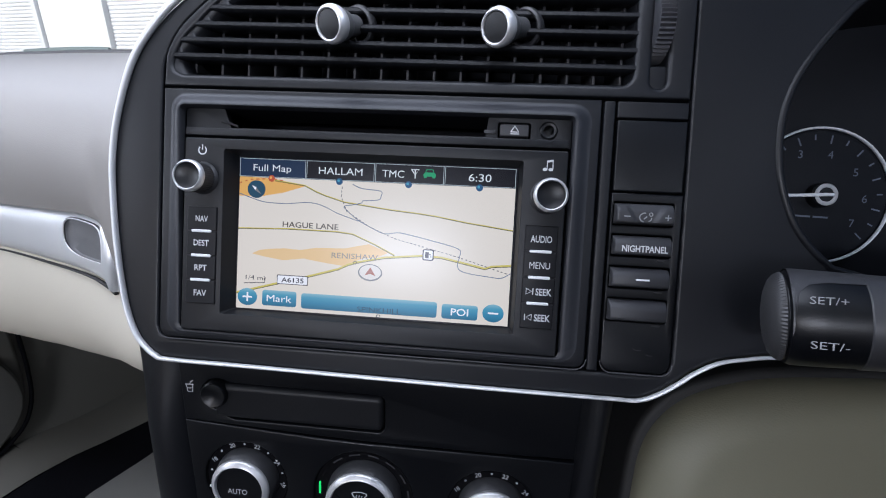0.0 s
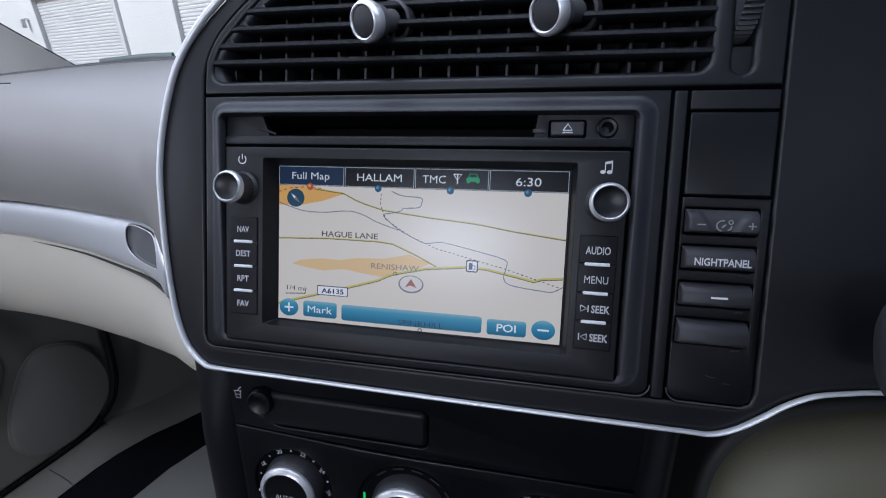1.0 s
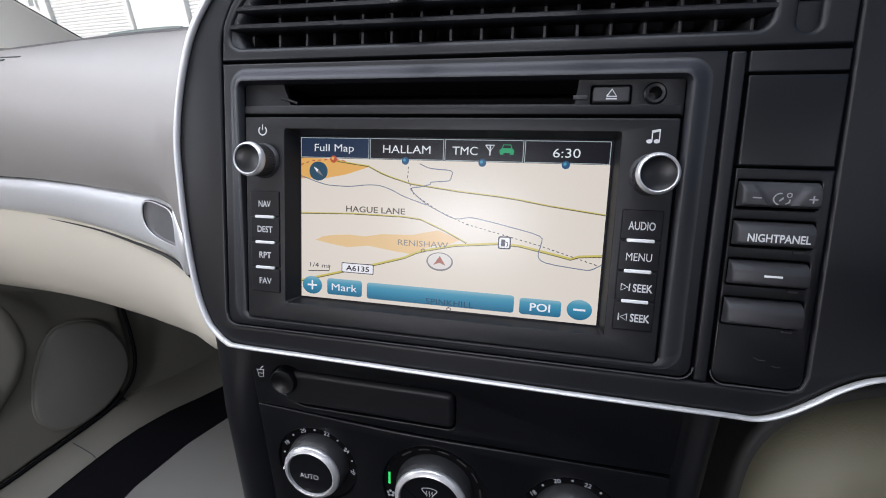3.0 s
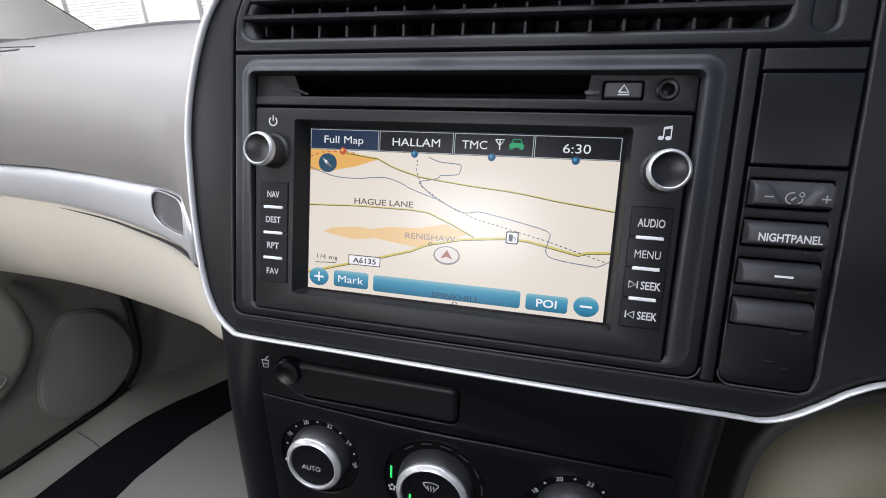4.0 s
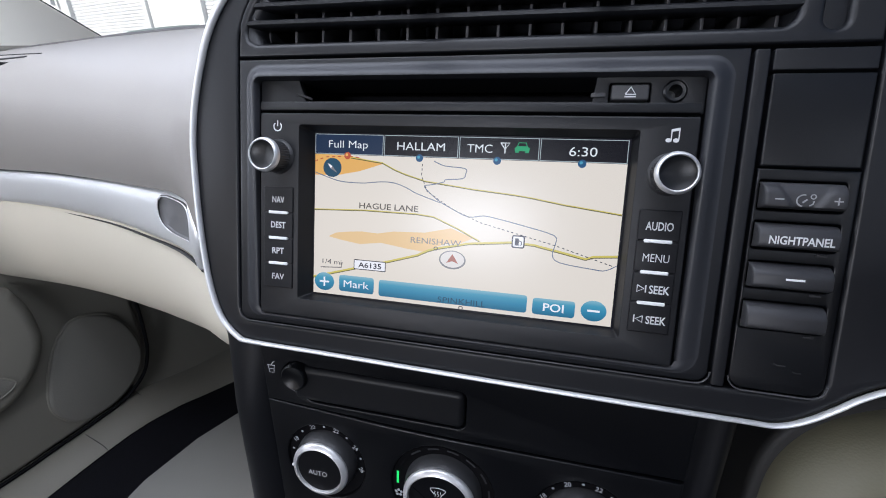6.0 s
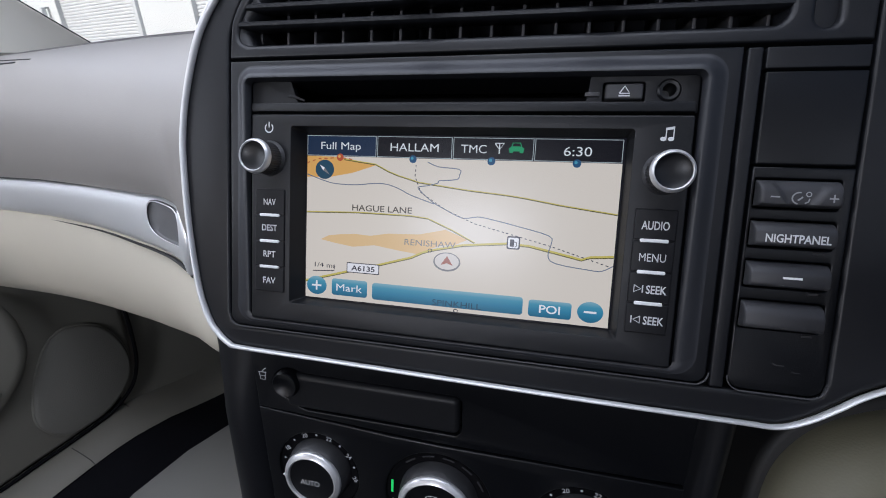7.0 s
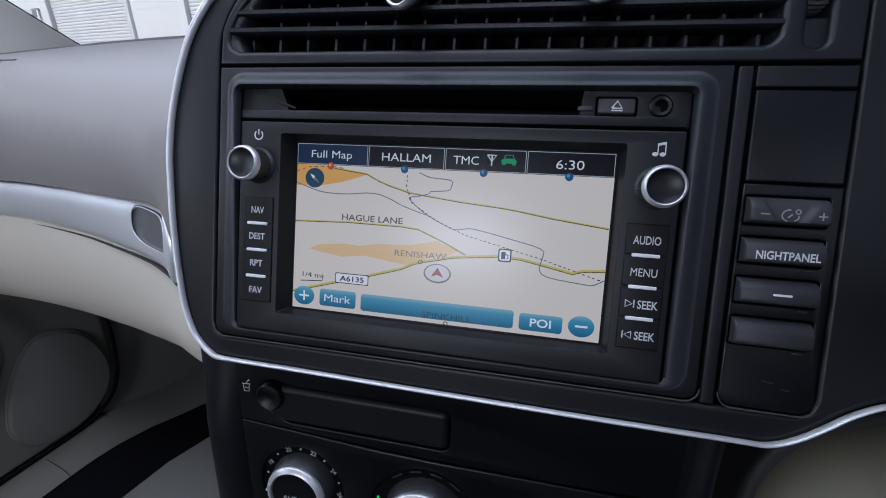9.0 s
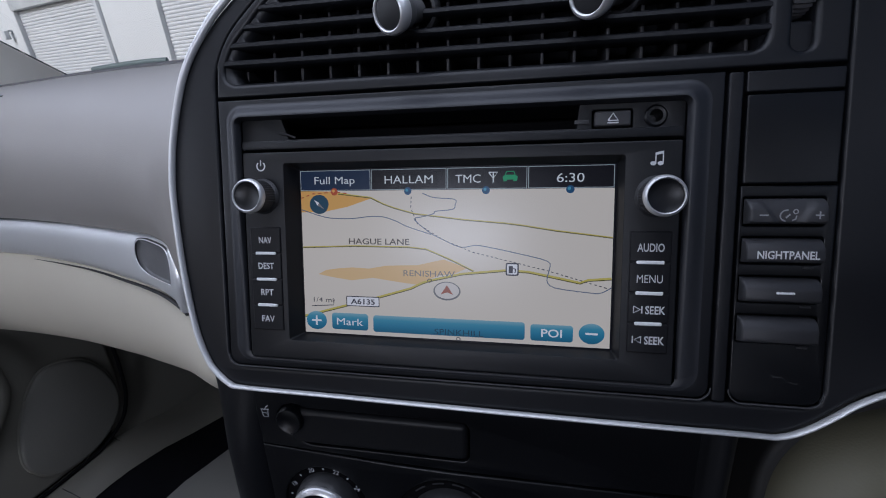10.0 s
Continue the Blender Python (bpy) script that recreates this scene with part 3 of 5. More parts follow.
def reach(loop, d):
    """How far a ray from the hub goes until it meets a loop."""
    best = 0.0
    for p, q in zip(loop, loop[1:] + loop[:1]):
        e, w = q - p, p - hub_
        den = d.x * e.y - d.y * e.x
        if abs(den) > 1e-9:
            u, v = (w.x * e.y - w.y * e.x) / den, (w.x * d.y - w.y * d.x) / den
            if u > 0 and -1e-6 <= v <= 1 + 1e-6:
                best = max(best, u)
    return best


turns = sorted([2 * math.pi * k / 150 for k in range(150)] + [math.atan2(p.y - hub_.y, p.x - hub_.x) % (2 * math.pi) for p in (rim_[0], rim_[-1], low_line[-1])])
fan = []
for a in turns + turns[:1]:
    d = Vector((math.cos(a), math.sin(a)))
    r0, r1 = reach(recess, d), reach(rim_, d)
    fan.append([b.verts.new(trim_skin(hub_.x + d.x * r, hub_.y + d.y * r)) for r in [r0 + (r1 - 0.02 - r0) * (1 - (1 - i / 14) ** 1.6) for i in range(15)]])
for l0, l1 in zip(fan, fan[1:]):
    for i in range(14):
        b.faces.new((l0[i], l1[i], l1[i + 1], l0[i + 1])).smooth = True
part("panel", b, SILVERPAINT, strip, smooth=60)
bowl = []
for k, (sc, dy) in enumerate(((1.06, 0.6), (1.0, 1.0), (0.95, 2.0), (0.6, 2.6), (0.004, 2.8))):
    cx, cz = -203, -24
    bowl.append([trim_warp(Vector((cx + (p.x - cx) * sc, dy - 2.0, cz + (p.y - cz) * sc))) for p in recess + recess[:1]])
part("recess_cup", grid(bowl), RECESS, strip, "dark grey recess floor")
part("recess_lip", tube([trim_warp(Vector((p.x, -2.3, p.y))) for p in recess], 0.4, 0.4, closed=True), SILVERPAINT, strip)
edge = [p for p in top_line if p.x > -216]
part("edge_return", grid([[trim_warp(Vector((p.x - 0.2, 3.2, p.y))), trim_warp(Vector((p.x, 8, p.y))), trim_warp(Vector((p.x, 16, p.y)))] for p in edge]), SILVERPAINT, strip)


def along_edge(line, side, y=2.0):
    """Points just outside one edge of the trim."""
    run = []
    for p, q in zip(line, line[1:]):
        t = (q - p).normalized()
        run.append(trim_warp(Vector((p.x - t.y * side, y, p.y + t.x * side))))
    return run


part("gasket", tube(along_edge(top_line, 1.1), 0.75, 1.2), RUBBER, strip, "thin black shadow gap")

# glove box
glove = thing("glove_box", W, (-430, 30, -150), "parchment vinyl glove box lid below the silver trim", "glove box")
prof2 = spline([(1, -48), (-5, -70), (-8, -92), (-7, -112), (-1, -130), (12, -143), (34, -150), (90, -153), (200, -152)], 4)
rows = [[(x, dash_face(x) + p.x, p.y + interp(x, SAG) * max(0, (p.y + 150) / 92) + interp(x, LIDSAG) * min(1, (-58 - p.y) / 92)) for p in prof2] for x in range(-705, -138, 12)]
part("lid", grid(rows), BEIGE, glove)
part("seal", tube(along_edge(low_line, -0.7, -0.6), 0.8, 1.4), RUBBER, glove, "thin black seal")

# ---- passenger door, pillar, sill, footwell (W) ----
pillar = thing("windscreen_pillar", W, (-690, 150, 95), "cream trimmed windscreen pillar rising from the dashboard", "pillar")
rows = []
for i in range(13):
    t = i / 12
    y, z = 186 - 500 * t, 97 + 361 * t
    rows.append([(-648, y, z), (-655, y - 8, z - 6), (-672, y - 40, z - 20), (-690, y - 90, z - 44), (-704, y - 150, z - 70), (-712, y - 200, z - 95)])
part("cover", grid(rows, None, (-20, 0, 0)), CREAM, pillar)
path = [(-647, 186 - 500 * t / 12, 98 + 361 * t / 12) for t in range(13)]
part("seal", tube(path, 0.8, 0.8), RUBBER, pillar)

door = thing("passenger_door", W, (-690, -400, -440), "closed passenger door with a parchment vinyl panel and round speaker", "car door")


def seam_pts(x):
    pts = [(113, -150), (112, -230), (110, -300), (107, -344), (100, -387), (82, -422), (48, -444), (16, -451), (-56, -457), (-124, -462), (-400, -468), (-1000, -470)]
    return [Vector((x, y, z)) for y, z in pts]


panel_loop = spline([Vector((p.y, p.z)) for p in seam_pts(0)], 5) + [Vector((-1000, 100)), Vector((113, 90))]
b = slab(panel_loop, -662, -712, 9, seg=4)
for v in b.verts:
    v.co = Vector((v.co.y, v.co.x, v.co.z))
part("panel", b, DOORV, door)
spk = spline([(30, -276), (60, -284), (82, -306), (95, -345), (94, -383), (76, -415), (45, -436), (10, -442), (-17, -435), (-32, -412), (-36, -388), (-26, -350), (-12, -320), (8, -290)], 5, True)
b = slab(spk, -654, -668, 5, seg=3)
for v in b.verts:
    v.co = Vector((v.co.y, v.co.x, v.co.z))
part("speaker_grille", b, MESHC, door, "grey-brown cloth speaker grille")
part("speaker_rim", tube([(-659.5, p.x, p.y) for p in spk], 2.2, 1.8, closed=True, side=(1, 0, 0)), DOORV, door, "raised grille rim")
arm = spline([(-20, -196), (-11, -226), (-10, -255), (-13, -280), (-28, -309), (-46, -330), (-64, -345), (-91, -352), (-200, -358), (-420, -360), (-800, -350)], 5) + [Vector((-800, -170)), Vector((-300, -165)), Vector((-60, -172))]
b = slab(arm, -636, -666, 16, seg=6)
for v in b.verts:
    v.co = Vector((v.co.y, v.co.x, v.co.z))
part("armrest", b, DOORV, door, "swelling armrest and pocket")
pull = spline([(-59, -316), (-62, -307), (-74, -299), (-120, -292), (-180, -292), (-190, -305), (-170, -322), (-110, -328), (-75, -325)], 5, True)
b = slab(pull, -633.5, -640, 2.5, seg=3)
for v in b.verts:
    v.co = Vector((v.co.y, v.co.x, v.co.z))
part("pull_cup", b, MESHC, door, "dark grip recess")
part("pull_rim", tube([(-634.5, p.x, p.y) for p in pull], 1.6, 1.6, closed=True, side=(1, 0, 0)), DOORV, door)
part("door_seal", tube([p + Vector((-2, 3, 0)) for p in [Vector((-657, q.x, q.y)) for q in spline([Vector((p.y, p.z)) for p in seam_pts(0)], 5)]], 2.6, 3.2, side=(1, 0, 0)), DEEP, door)
part("pull_handle_backing", box(-712, -1000, 92, -690, 100, 112, 4), DOORV, door)

sill = thing("sill_trim", W, (-620, 0, -480), "parchment plastic sill and kick panel below the door", "trim")
rows = []
for y, zz, xk in ((390, -512, -560), (300, -509, -575), (191, -500, -600), (150, -493, -604), (104, -481.5, -606), (70, -476, -606)):
    rows.append([(xk, y, zz), (xk - 7, y, zz + 7), (-626, y, zz + 17), (-648, y, zz + 22), (-670, y, zz + 25), (-678, y, -330), (-680, y, -140)])
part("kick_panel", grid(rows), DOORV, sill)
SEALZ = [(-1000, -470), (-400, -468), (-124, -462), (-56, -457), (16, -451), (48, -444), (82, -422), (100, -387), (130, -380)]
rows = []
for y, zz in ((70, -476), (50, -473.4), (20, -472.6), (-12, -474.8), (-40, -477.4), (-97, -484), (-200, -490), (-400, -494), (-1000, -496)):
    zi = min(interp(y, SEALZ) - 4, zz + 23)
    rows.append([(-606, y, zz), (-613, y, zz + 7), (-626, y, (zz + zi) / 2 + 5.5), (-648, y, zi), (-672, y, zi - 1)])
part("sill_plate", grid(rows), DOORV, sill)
part("joint", tube([(-604.5, -11, -476), (-612, -12, -468), (-626, -15, -460), (-646, -18, -455)], 0.5, 0.5, side=(0, 1, 0)), RUBBER, sill)

FOOT = [(-1000, -497), (-400, -495), (-200, -491), (-97, -485), (-40, -478.4), (-12, -475.8), (20, -473.6), (50, -474.4), (70, -477), (104, -482.5), (150, -494), (191, -501), (300, -510), (420, -513)]
b = grid([[(-604.5 + max(0, y - 191) * 0.21, y, interp(y, FOOT)), (-580 + max(0, y - 191) * 0.21, y, min(-486, interp(y, FOOT) - 3)), (-540, y, -501), (-515, y, -507)] for y in range(-1000, 401, 25)])
lone("carpet_edge", b, CARPET, W, "black carpet running up to the door sill", "carpet", "structure")
mat_loop = [Vector(p) for p in ((-520, 150), (-532, 80), (-530, -5), (-516, -60), (-505, -420), (-160, -420), (-150, 300), (-505, 300))]
b = slab(mat_loop, 0, 8, 3)
for v in b.verts:
    v.co = Vector((v.co.x, v.co.z, -498 - v.co.y))
lone("floor_mat", b, MAT, W, "plain light grey floor mat in the passenger footwell", "floor mat")

# ---- centre fascia (D) ----
RIM = [(420, -38), (260, -41), (200, -43.6), (182, -46), (171, -48.6), (161.5, -53.8), (154, -59.8), (145, -66.2), (135.5, -70), (123, -70.2), (70, -70.2), (0, -69.7), (-60, -69.1), (-104, -68.8), (-112, -67.3), (-118.6, -62.4), (-123.8, -56), (-128.8, -44.2), (-132.3, -29.4), (-134.8, -14.5), (-136.7, 0.4), (-138.2, 18), (-138.9, 33), (-137.6, 50.5), (-134.2, 68), (-130, 82.6), (-125.3, 92.7), (-119.3, 101.4), (-112, 110), (-105.8, 115.8), (-90, 128), (-60, 142), (-20, 150), (60, 154), (420, 156)]
rim = spline(RIM, 4)
HOOD = spline([(-112, 72), (-111.3, 86), (-105.4, 100.2), (-95.3, 111.6), (-82, 122), (-60, 132), (-20, 138), (60, 141), (150, 141)], 4)
cavity = [Vector((-111.5, -50))] + HOOD + [Vector((150.6, -50)), Vector((149, -55.5)), Vector((144, -57.5)), Vector((-105, -57.3)), Vector((-110, -55))]
BINN = spline([(224, -2), (216, 2), (205, 13.2), (197.8, 26.2), (192.6, 44.7), (191.9, 65.9), (196.5, 84.4), (207.3, 102.8), (225, 123.4), (255, 140), (330, 146), (395, 130), (412, 70), (395, 10), (330, -8), (260, -8)], 5, True)
fascia = thing("centre_fascia", D, (0, 0, -70), "black grained centre fascia with a silver edge strip", "dashboard")
part("surround", slab(rim, -6, 60, 3.6, seg=6, holes=[cavity, BINN], hole_r=1.5), BLACK, fascia)
# the strip is widest over the shoulder and narrows to the driver's side
girth = [interp(p.x, [(-138, 1.3), (-118, 1.3), (-100, 1.0), (110, 0.95), (190, 0.8), (420, 0.8)]) if p.y < 60 else interp(p.y, [(60, 1.3), (100, 1.9), (156, 1.9)]) for p in rim]
part("edge_strip", tube([(p.x + 0.9 * max(0, min(1, (-100 - p.x) / 25)), -6.9, p.y + 0.5 * max(0, min(1, (-52 - p.y) / 14))) for p in rim], girth, 1.8, n=14), SILVER, fascia, "satin silver edge strip")
part("backing", box(-112, 36, -60, 152, 40, 142, 0), DEEP, fascia)

# instrument binnacle
binn = thing("instrument_cluster", D, (300, 60, -10), "black instrument binnacle with a white-ringed rev counter", "instrument cluster")
part("hood_lip", tube([(p.x - 1.6 if p.x < 260 else p.x, -5.4, p.y) for p in BINN], 1.9, 1.8, closed=True), BLACK, binn)
b = bmesh.new()
c = Vector((300, 66))
rings = []
for k, y in ((1.0, -4), (0.985, 20), (0.97, 68)):
    rings.append([b.verts.new((c.x + (p.x - c.x) * k, y, c.y + (p.y - c.y) * k)) for p in BINN])
for r0, r1 in zip(rings, rings[1:]):
    for j in range(len(r0)):
        f = b.faces.new((r0[j], r0[(j + 1) % len(r0)], r1[(j + 1) % len(r0)], r1[j]))
        f.smooth = True
part("tunnel", b, SATIN, binn)
part("face", slab([c + (p - c) * 0.985 for p in BINN], 64, 72, 0.5), GAUGE, binn)
TX, TZ = 256.0, 40.0
dial = part("rev_counter", slab(circle(TX, TZ, 39, n=48), 61, 65, 0.8), GAUGE, binn, "black rev counter face")
part("ring", tube([(TX + 40.3 * math.cos(radians(a)), 60.2, TZ + 40.3 * math.sin(radians(a))) for a in range(0, 360, 6)], 0.75, 1.2, closed=True), GAUGERING, dial, "thin white gauge ring")
for k in range(17):
    a = radians(205 - 15.5 * k)
    r0 = 33.2 if k % 2 else 31.5
    part("tick", ribbon([(TX + r0 * math.cos(a), TZ + r0 * math.sin(a)), (TX + 36.4 * math.cos(a), TZ + 36.4 * math.sin(a))], 0.9, 60.8), GAUGEINK, dial)
for s, u, w in (("3", 244.4, 64.4), ("4", 261.4, 64.6), ("5", 276.3, 54.8), ("6", 282.5, 39.3), ("7", 276.6, 24.5), ("2", 231, 54), ("1", 227, 36)):
    lettering("numeral", s, u, w, 4.9, 60.7, GAUGEINK, dial)
part("needle", tube([(TX + 3, 52.4, TZ), (TX - 6, 53.2, TZ - 0.4), (TX - 14, 57.5, TZ - 0.8), (TX - 27, 57.8, TZ - 1.4)], 1.0, 0.8, n=6), GAUGERING, dial, "white needle")
part("hub", lathe([(0, 54), (6.4, 54), (7.4, 55), (7.4, 60)], TX, TZ), SATIN, dial)
part("hub_ring", tube([(TX + 5.3 * math.cos(radians(a)), 53.8, TZ + 5.3 * math.sin(radians(a))) for a in range(0, 360, 12)], 1.15, 0.6, closed=True), GREYINK, dial)
part("printed_bar", ribbon([(TX - 13, 27.5), (TX - 3, 27.2)], 1.1, 60.7), GAUGEINK, dial)
part("printed_bar", ribbon([(TX - 1.5, 27.2), (TX + 7, 27.0)], 1.1, 60.7), GAUGEINK, dial)
part("second_ring", tube([(345 + 46 * math.cos(radians(a)), 60.2, 50 + 46 * math.sin(radians(a))) for a in range(0, 360, 6)], 0.75, 1.2, closed=True), GAUGERING, binn, "thin white gauge ring")

# steering column stalk, lying along x of its own frame
S = D @ Matrix.Translation((0.1835, -0.050, -0.0175)) @ pose(0, 0, 0, 0, -3, -24)
stalk = thing("cruise_control_stalk", S, (60, 0, -18), "dark grey steering column stalk with a ribbed end and SET marks", "stalk")
tip = Matrix(((0, -1, 0), (1, 0, 0), (0, 0, 1)))
part("end_cap", lathe([(0, 19.0), (6, 18.7), (11, 17.9), (14.2, 16.8), (15.9, 15.5, 1), (16.7, 14.3, 1), (16.9, 13.5, 1), (16.2, 13.0)], 0, 0, n=150, ribs=1, depth=0.32, axis=tip), BARREL, stalk, "finely ribbed twist end")
part("barrel", lathe([(15.9, 13.4), (16.2, 12.7), (17.5, 12.2), (18.0, 10.5), (17.6, 2), (16.8, -8), (14.5, -40), (12, -150)], 0, 0, n=56, axis=tip), SATIN, stalk)
rows = []
for x, a1_ in ((-12.2, 104), (-11.8, 98), (-11.0, 70), (-9.8, 52), (-7, 42), (-2, 37), (10, 35), (30, 35), (59, 36), (140, 36)):
    rr = 18.35 - max(0, x + 11) * 0.065 if x < 60 else 13.7 - (x - 60) * 0.02
    rows.append([(x, -rr * math.sin(radians(a)), rr * math.cos(radians(a))) for a in [-60 + (a1_ + 60) * k / 12 for k in range(13)]])
part("upper_shell", grid(rows), STALK, stalk, "satin grey upper shell")
part("pale_sleeve", lathe([(16.4, -8.2), (17.1, -9.0), (14.8, -40), (12.2, -150)], 0, 0, n=56, axis=tip), STALK, stalk, "satin grey sleeve")
lettering("set_plus", "SET/+", -2.6, 8.6, 2.7, -16.9, DIMINK, stalk, 10.2)
lettering("set_minus", "SET/-", -2.2, -6.6, 2.7, -17.6, DIMINK, stalk, 10.2)
part("column_shroud", box(142, -90, -70, 270, 60, 36, 14), BLACK, stalk)

# driver knee panel
knee = thing("knee_panel", D, (260, 20, -150), "parchment moulded driver knee panel below the fascia, painted as in shade", "trim")
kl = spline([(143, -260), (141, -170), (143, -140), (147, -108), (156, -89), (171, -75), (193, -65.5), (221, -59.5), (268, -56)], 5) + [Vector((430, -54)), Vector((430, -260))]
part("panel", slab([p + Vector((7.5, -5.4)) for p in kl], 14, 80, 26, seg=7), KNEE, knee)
part("black_edge", slab([p + Vector((3, -1)) for p in kl], 36, 86, 4), RUBBER, knee)

# ---- lower console (L) ----
console = thing("lower_console", L, (0, 40, -260), "black lower centre console with rounded sides", "console")
rows = []
for z in range(6, -265, -18):
    xl, xr = -112 + (6 - z) * 0.065, 117 - (6 - z) * 0.045
    xo = (6 - z) * 0.06
    ridge = min(1.0, (6 - z) / 50)
    rows.append([(-154 + xo, 160, z), (-152.5 + xo, 60, z), (-150 + xo, 24, z)] + [(-147 + xo + (xl + 147 - xo) * i / 14, 16 + (6.2 - 16) * i / 14 - (4 + 9.5 * ridge) * math.sin(math.pi * i / 14) ** 0.9, z) for i in range(15)] + [(xl + 8, 6.2, z), (xr - 6, 6.2, z), (xr - 1, 5.6, z), (xr + 2, 2.6, z), (xr + 5, 0.4 - ridge, z), (xr + 8, -0.6 - ridge, z), (xr + 11, 0.4 - ridge, z), (xr + 15, 6, z), (xr + 18, 28, z), (xr + 22, 160, z)])
part("body", grid(rows), BLACK, console)
up = [Vector(p) for p in ((-110, 1), (114, 1), (113, -40.6), (70, -41.5), (0, -41.6), (-30, -40.8), (-108, -37.4))]
cup_well = [p for p in rrect(-87, -35.5, 9.2, -12.6, 4.5, 6)[:14]] + [Vector((-80, -12.6)), Vector((-83, -11.2)), Vector((-87.4, -10.6)), Vector((-92.5, -12.2)), Vector((-96.2, -16)), Vector((-97.2, -20.4)), Vector((-96.2, -25)), Vector((-92.5, -28.8)), Vector((-87.4, -30.2)), Vector((-82, -34.2)), Vector((-78, -35.5))]
part("upper_panel", slab(up, -0.6, 6, 0.8, holes=[cup_well], hole_r=0.5), SATIN, console)
dn = [Vector(p) for p in ((-108, -38.2), (-30, -42.4), (0, -43.1), (113, -43), (106, -230), (-96, -230))]
part("climate_panel", slab(dn, -0.6, 6, 0.8, holes=[circle(-73.2, -74.4, 25), circle(-3, -77.6, 29.5), circle(70.3, -77.4, 25)]), SATIN, console)

cup = thing("cup_holder", L, (-40, 2, -32), "closed black slide-out cup holder lid with a round release button", "cup holder")
part("lid", slab(rrect(-90, -34.9, 8.2, -13.8, 3.8), -1.2, 10, 3.2, seg=6), UNIT, cup)
part("release_button", lathe([(0, -2.2), (3.2, -2.5), (5.6, -3.6), (6.8, -4.0), (7.6, -3.0), (7.8, 6)], -88.4, -19.8), SATIN, cup)
part("button_well", slab(rrect(-99, -34, 11, -9, 4), 5, 7, 0.2), DEEP, cup)
part("cup_symbol", ribbon([(-105.6, -15.9), (-105.0, -20.1), (-102.2, -20.0), (-101.8, -15.7)], 0.42, -0.75), INK, cup)
part("cup_symbol", ribbon([(-106.2, -15.7), (-101.2, -15.5)], 0.5, -0.76), INK, cup)
part("cup_symbol", ribbon([(-105.2, -17.9), (-102.2, -17.8)], 0.36, -0.77), INK, cup)
part("cup_symbol", ribbon([(-103.8, -15.6), (-102.8, -14.0), (-101.4, -13.0)], 0.42, -0.75), INK, cup)


def climate_dial(x, z, r, well, ticks, marks, face):
    """A turning knob in a round well, with a chrome ring, printed scale and face."""
    ob = thing("climate_dial", L, (x, 4, z - r), "black climate dial with a bright chrome ring", "dial", "climate dials")
    part("well", lathe([(well, -0.4), (well - 0.6, 1.2), (r + 4, 2.6), (0, 2.6)], x, z, n=56), DEEP, ob)
    part("skirt", lathe([(r + 2.6, 2.6), (r + 2.4, 0, 1), (r + 1.3, -5.6, 1), (r + 0.6, -6.2), (r - 0.5, -6.6)], x, z, n=150, ribs=1, depth=0.22), BARREL, ob)
    part("chrome_ring", lathe([(r + 0.4, -5.2), (r + 0.95, -6.2), (r + 0.8, -7.4), (r + 0.2, -8.2), (r - 1.7, -9.2), (r - 2.2, -9.0), (r - 2.5, -7.4)], x, z, n=64), CHROME, ob, "bright chrome ring")
    part("cap", lathe([(r - 2.4, -7.2), (r - 2.8, -8.0), (r * 0.5, -8.3), (0, -8.4)], x, z, n=48), SATIN, ob)
    for a in ticks:
        u, w = x + well * 0.885 * math.cos(radians(a)), z + well * 0.885 * math.sin(radians(a))
        part("dot", flat(circle(u, w, 0.7, n=10), 1.15), GREYINK, ob)
    for s, a in marks:
        u, w = x + well * 0.885 * math.cos(radians(a)), z + well * 0.885 * math.sin(radians(a))
        lettering("numeral", s, u, w, 2.7, 1.1, GREYINK, ob, turn=(a - 90) * 0.6, bold=0.015)
    return ob


d1 = climate_dial(-73.2, -74.0, 16.2, 25, (172, 133, 92, 53, 14), (("18", 152), ("20", 112), ("22", 72), ("24", 33), ("26", -6)), "auto")
lettering("auto_mark", "AUTO", -74.0, -75.4, 3.3, -8.5, INK, d1, 11.6)
part("pointer", box(-91.2, -7.6, -75.2, -89.8, -6.4, -73.8, 0.2), INK, d1)
d2 = climate_dial(-3, -77.4, 19.2, 29.5, (), (), "fan")
for k in range(9):
    a = 150 - 24 * k
    part("scale_bar", ribbon([(-3 + 26.2 * math.cos(radians(a + 7 - i * 3.5)), -77.4 + 26.2 * math.sin(radians(a + 7 - i * 3.5))) for i in range(5)], 1.0, 0.9), SWITCH if k else DEEP, d2)
part("fan_lamp", ribbon([(-28.9, -71.0), (-29.1, -79.2)], 1.3, 0.9), LED, d2, "lit green bar")
for a in (20, 92, 164, 236, 308):
    part("fan_symbol", flat(circle(-28.5 + 1.7 * math.cos(radians(a)), -85.7 + 1.7 * math.sin(radians(a)), 0.9, n=8), 0.9), GREYINK, d2)
screen = spline([(-4.9, -71.9), (-6.0, -70.6), (-7.2, -68.9), (-6.2, -68.0), (-3.0, -67.5), (0.2, -68.0), (1.2, -68.9), (0.0, -70.6), (-1.1, -71.9)], 3)
part("defrost_symbol", ribbon(screen, 0.5, -8.55), INK, d2)
for u in (-4.6, -3.0, -1.4):
    part("defrost_symbol", ribbon([(u - 0.1, -73.2), (u + 0.4, -72.0), (u - 0.3, -70.8), (u + 0.1, -69.6)], 0.45, -8.55), INK, d2)
part("divider", ribbon([(-17, -70), (-10, -76), (-5, -88)], 0.4, -8.5), DEEP, d2)
part("mode_lamp", ribbon([(-14.6, -77.8), (-14.9, -82)], 1.2, -8.55), LED, d2, "lit green bar")
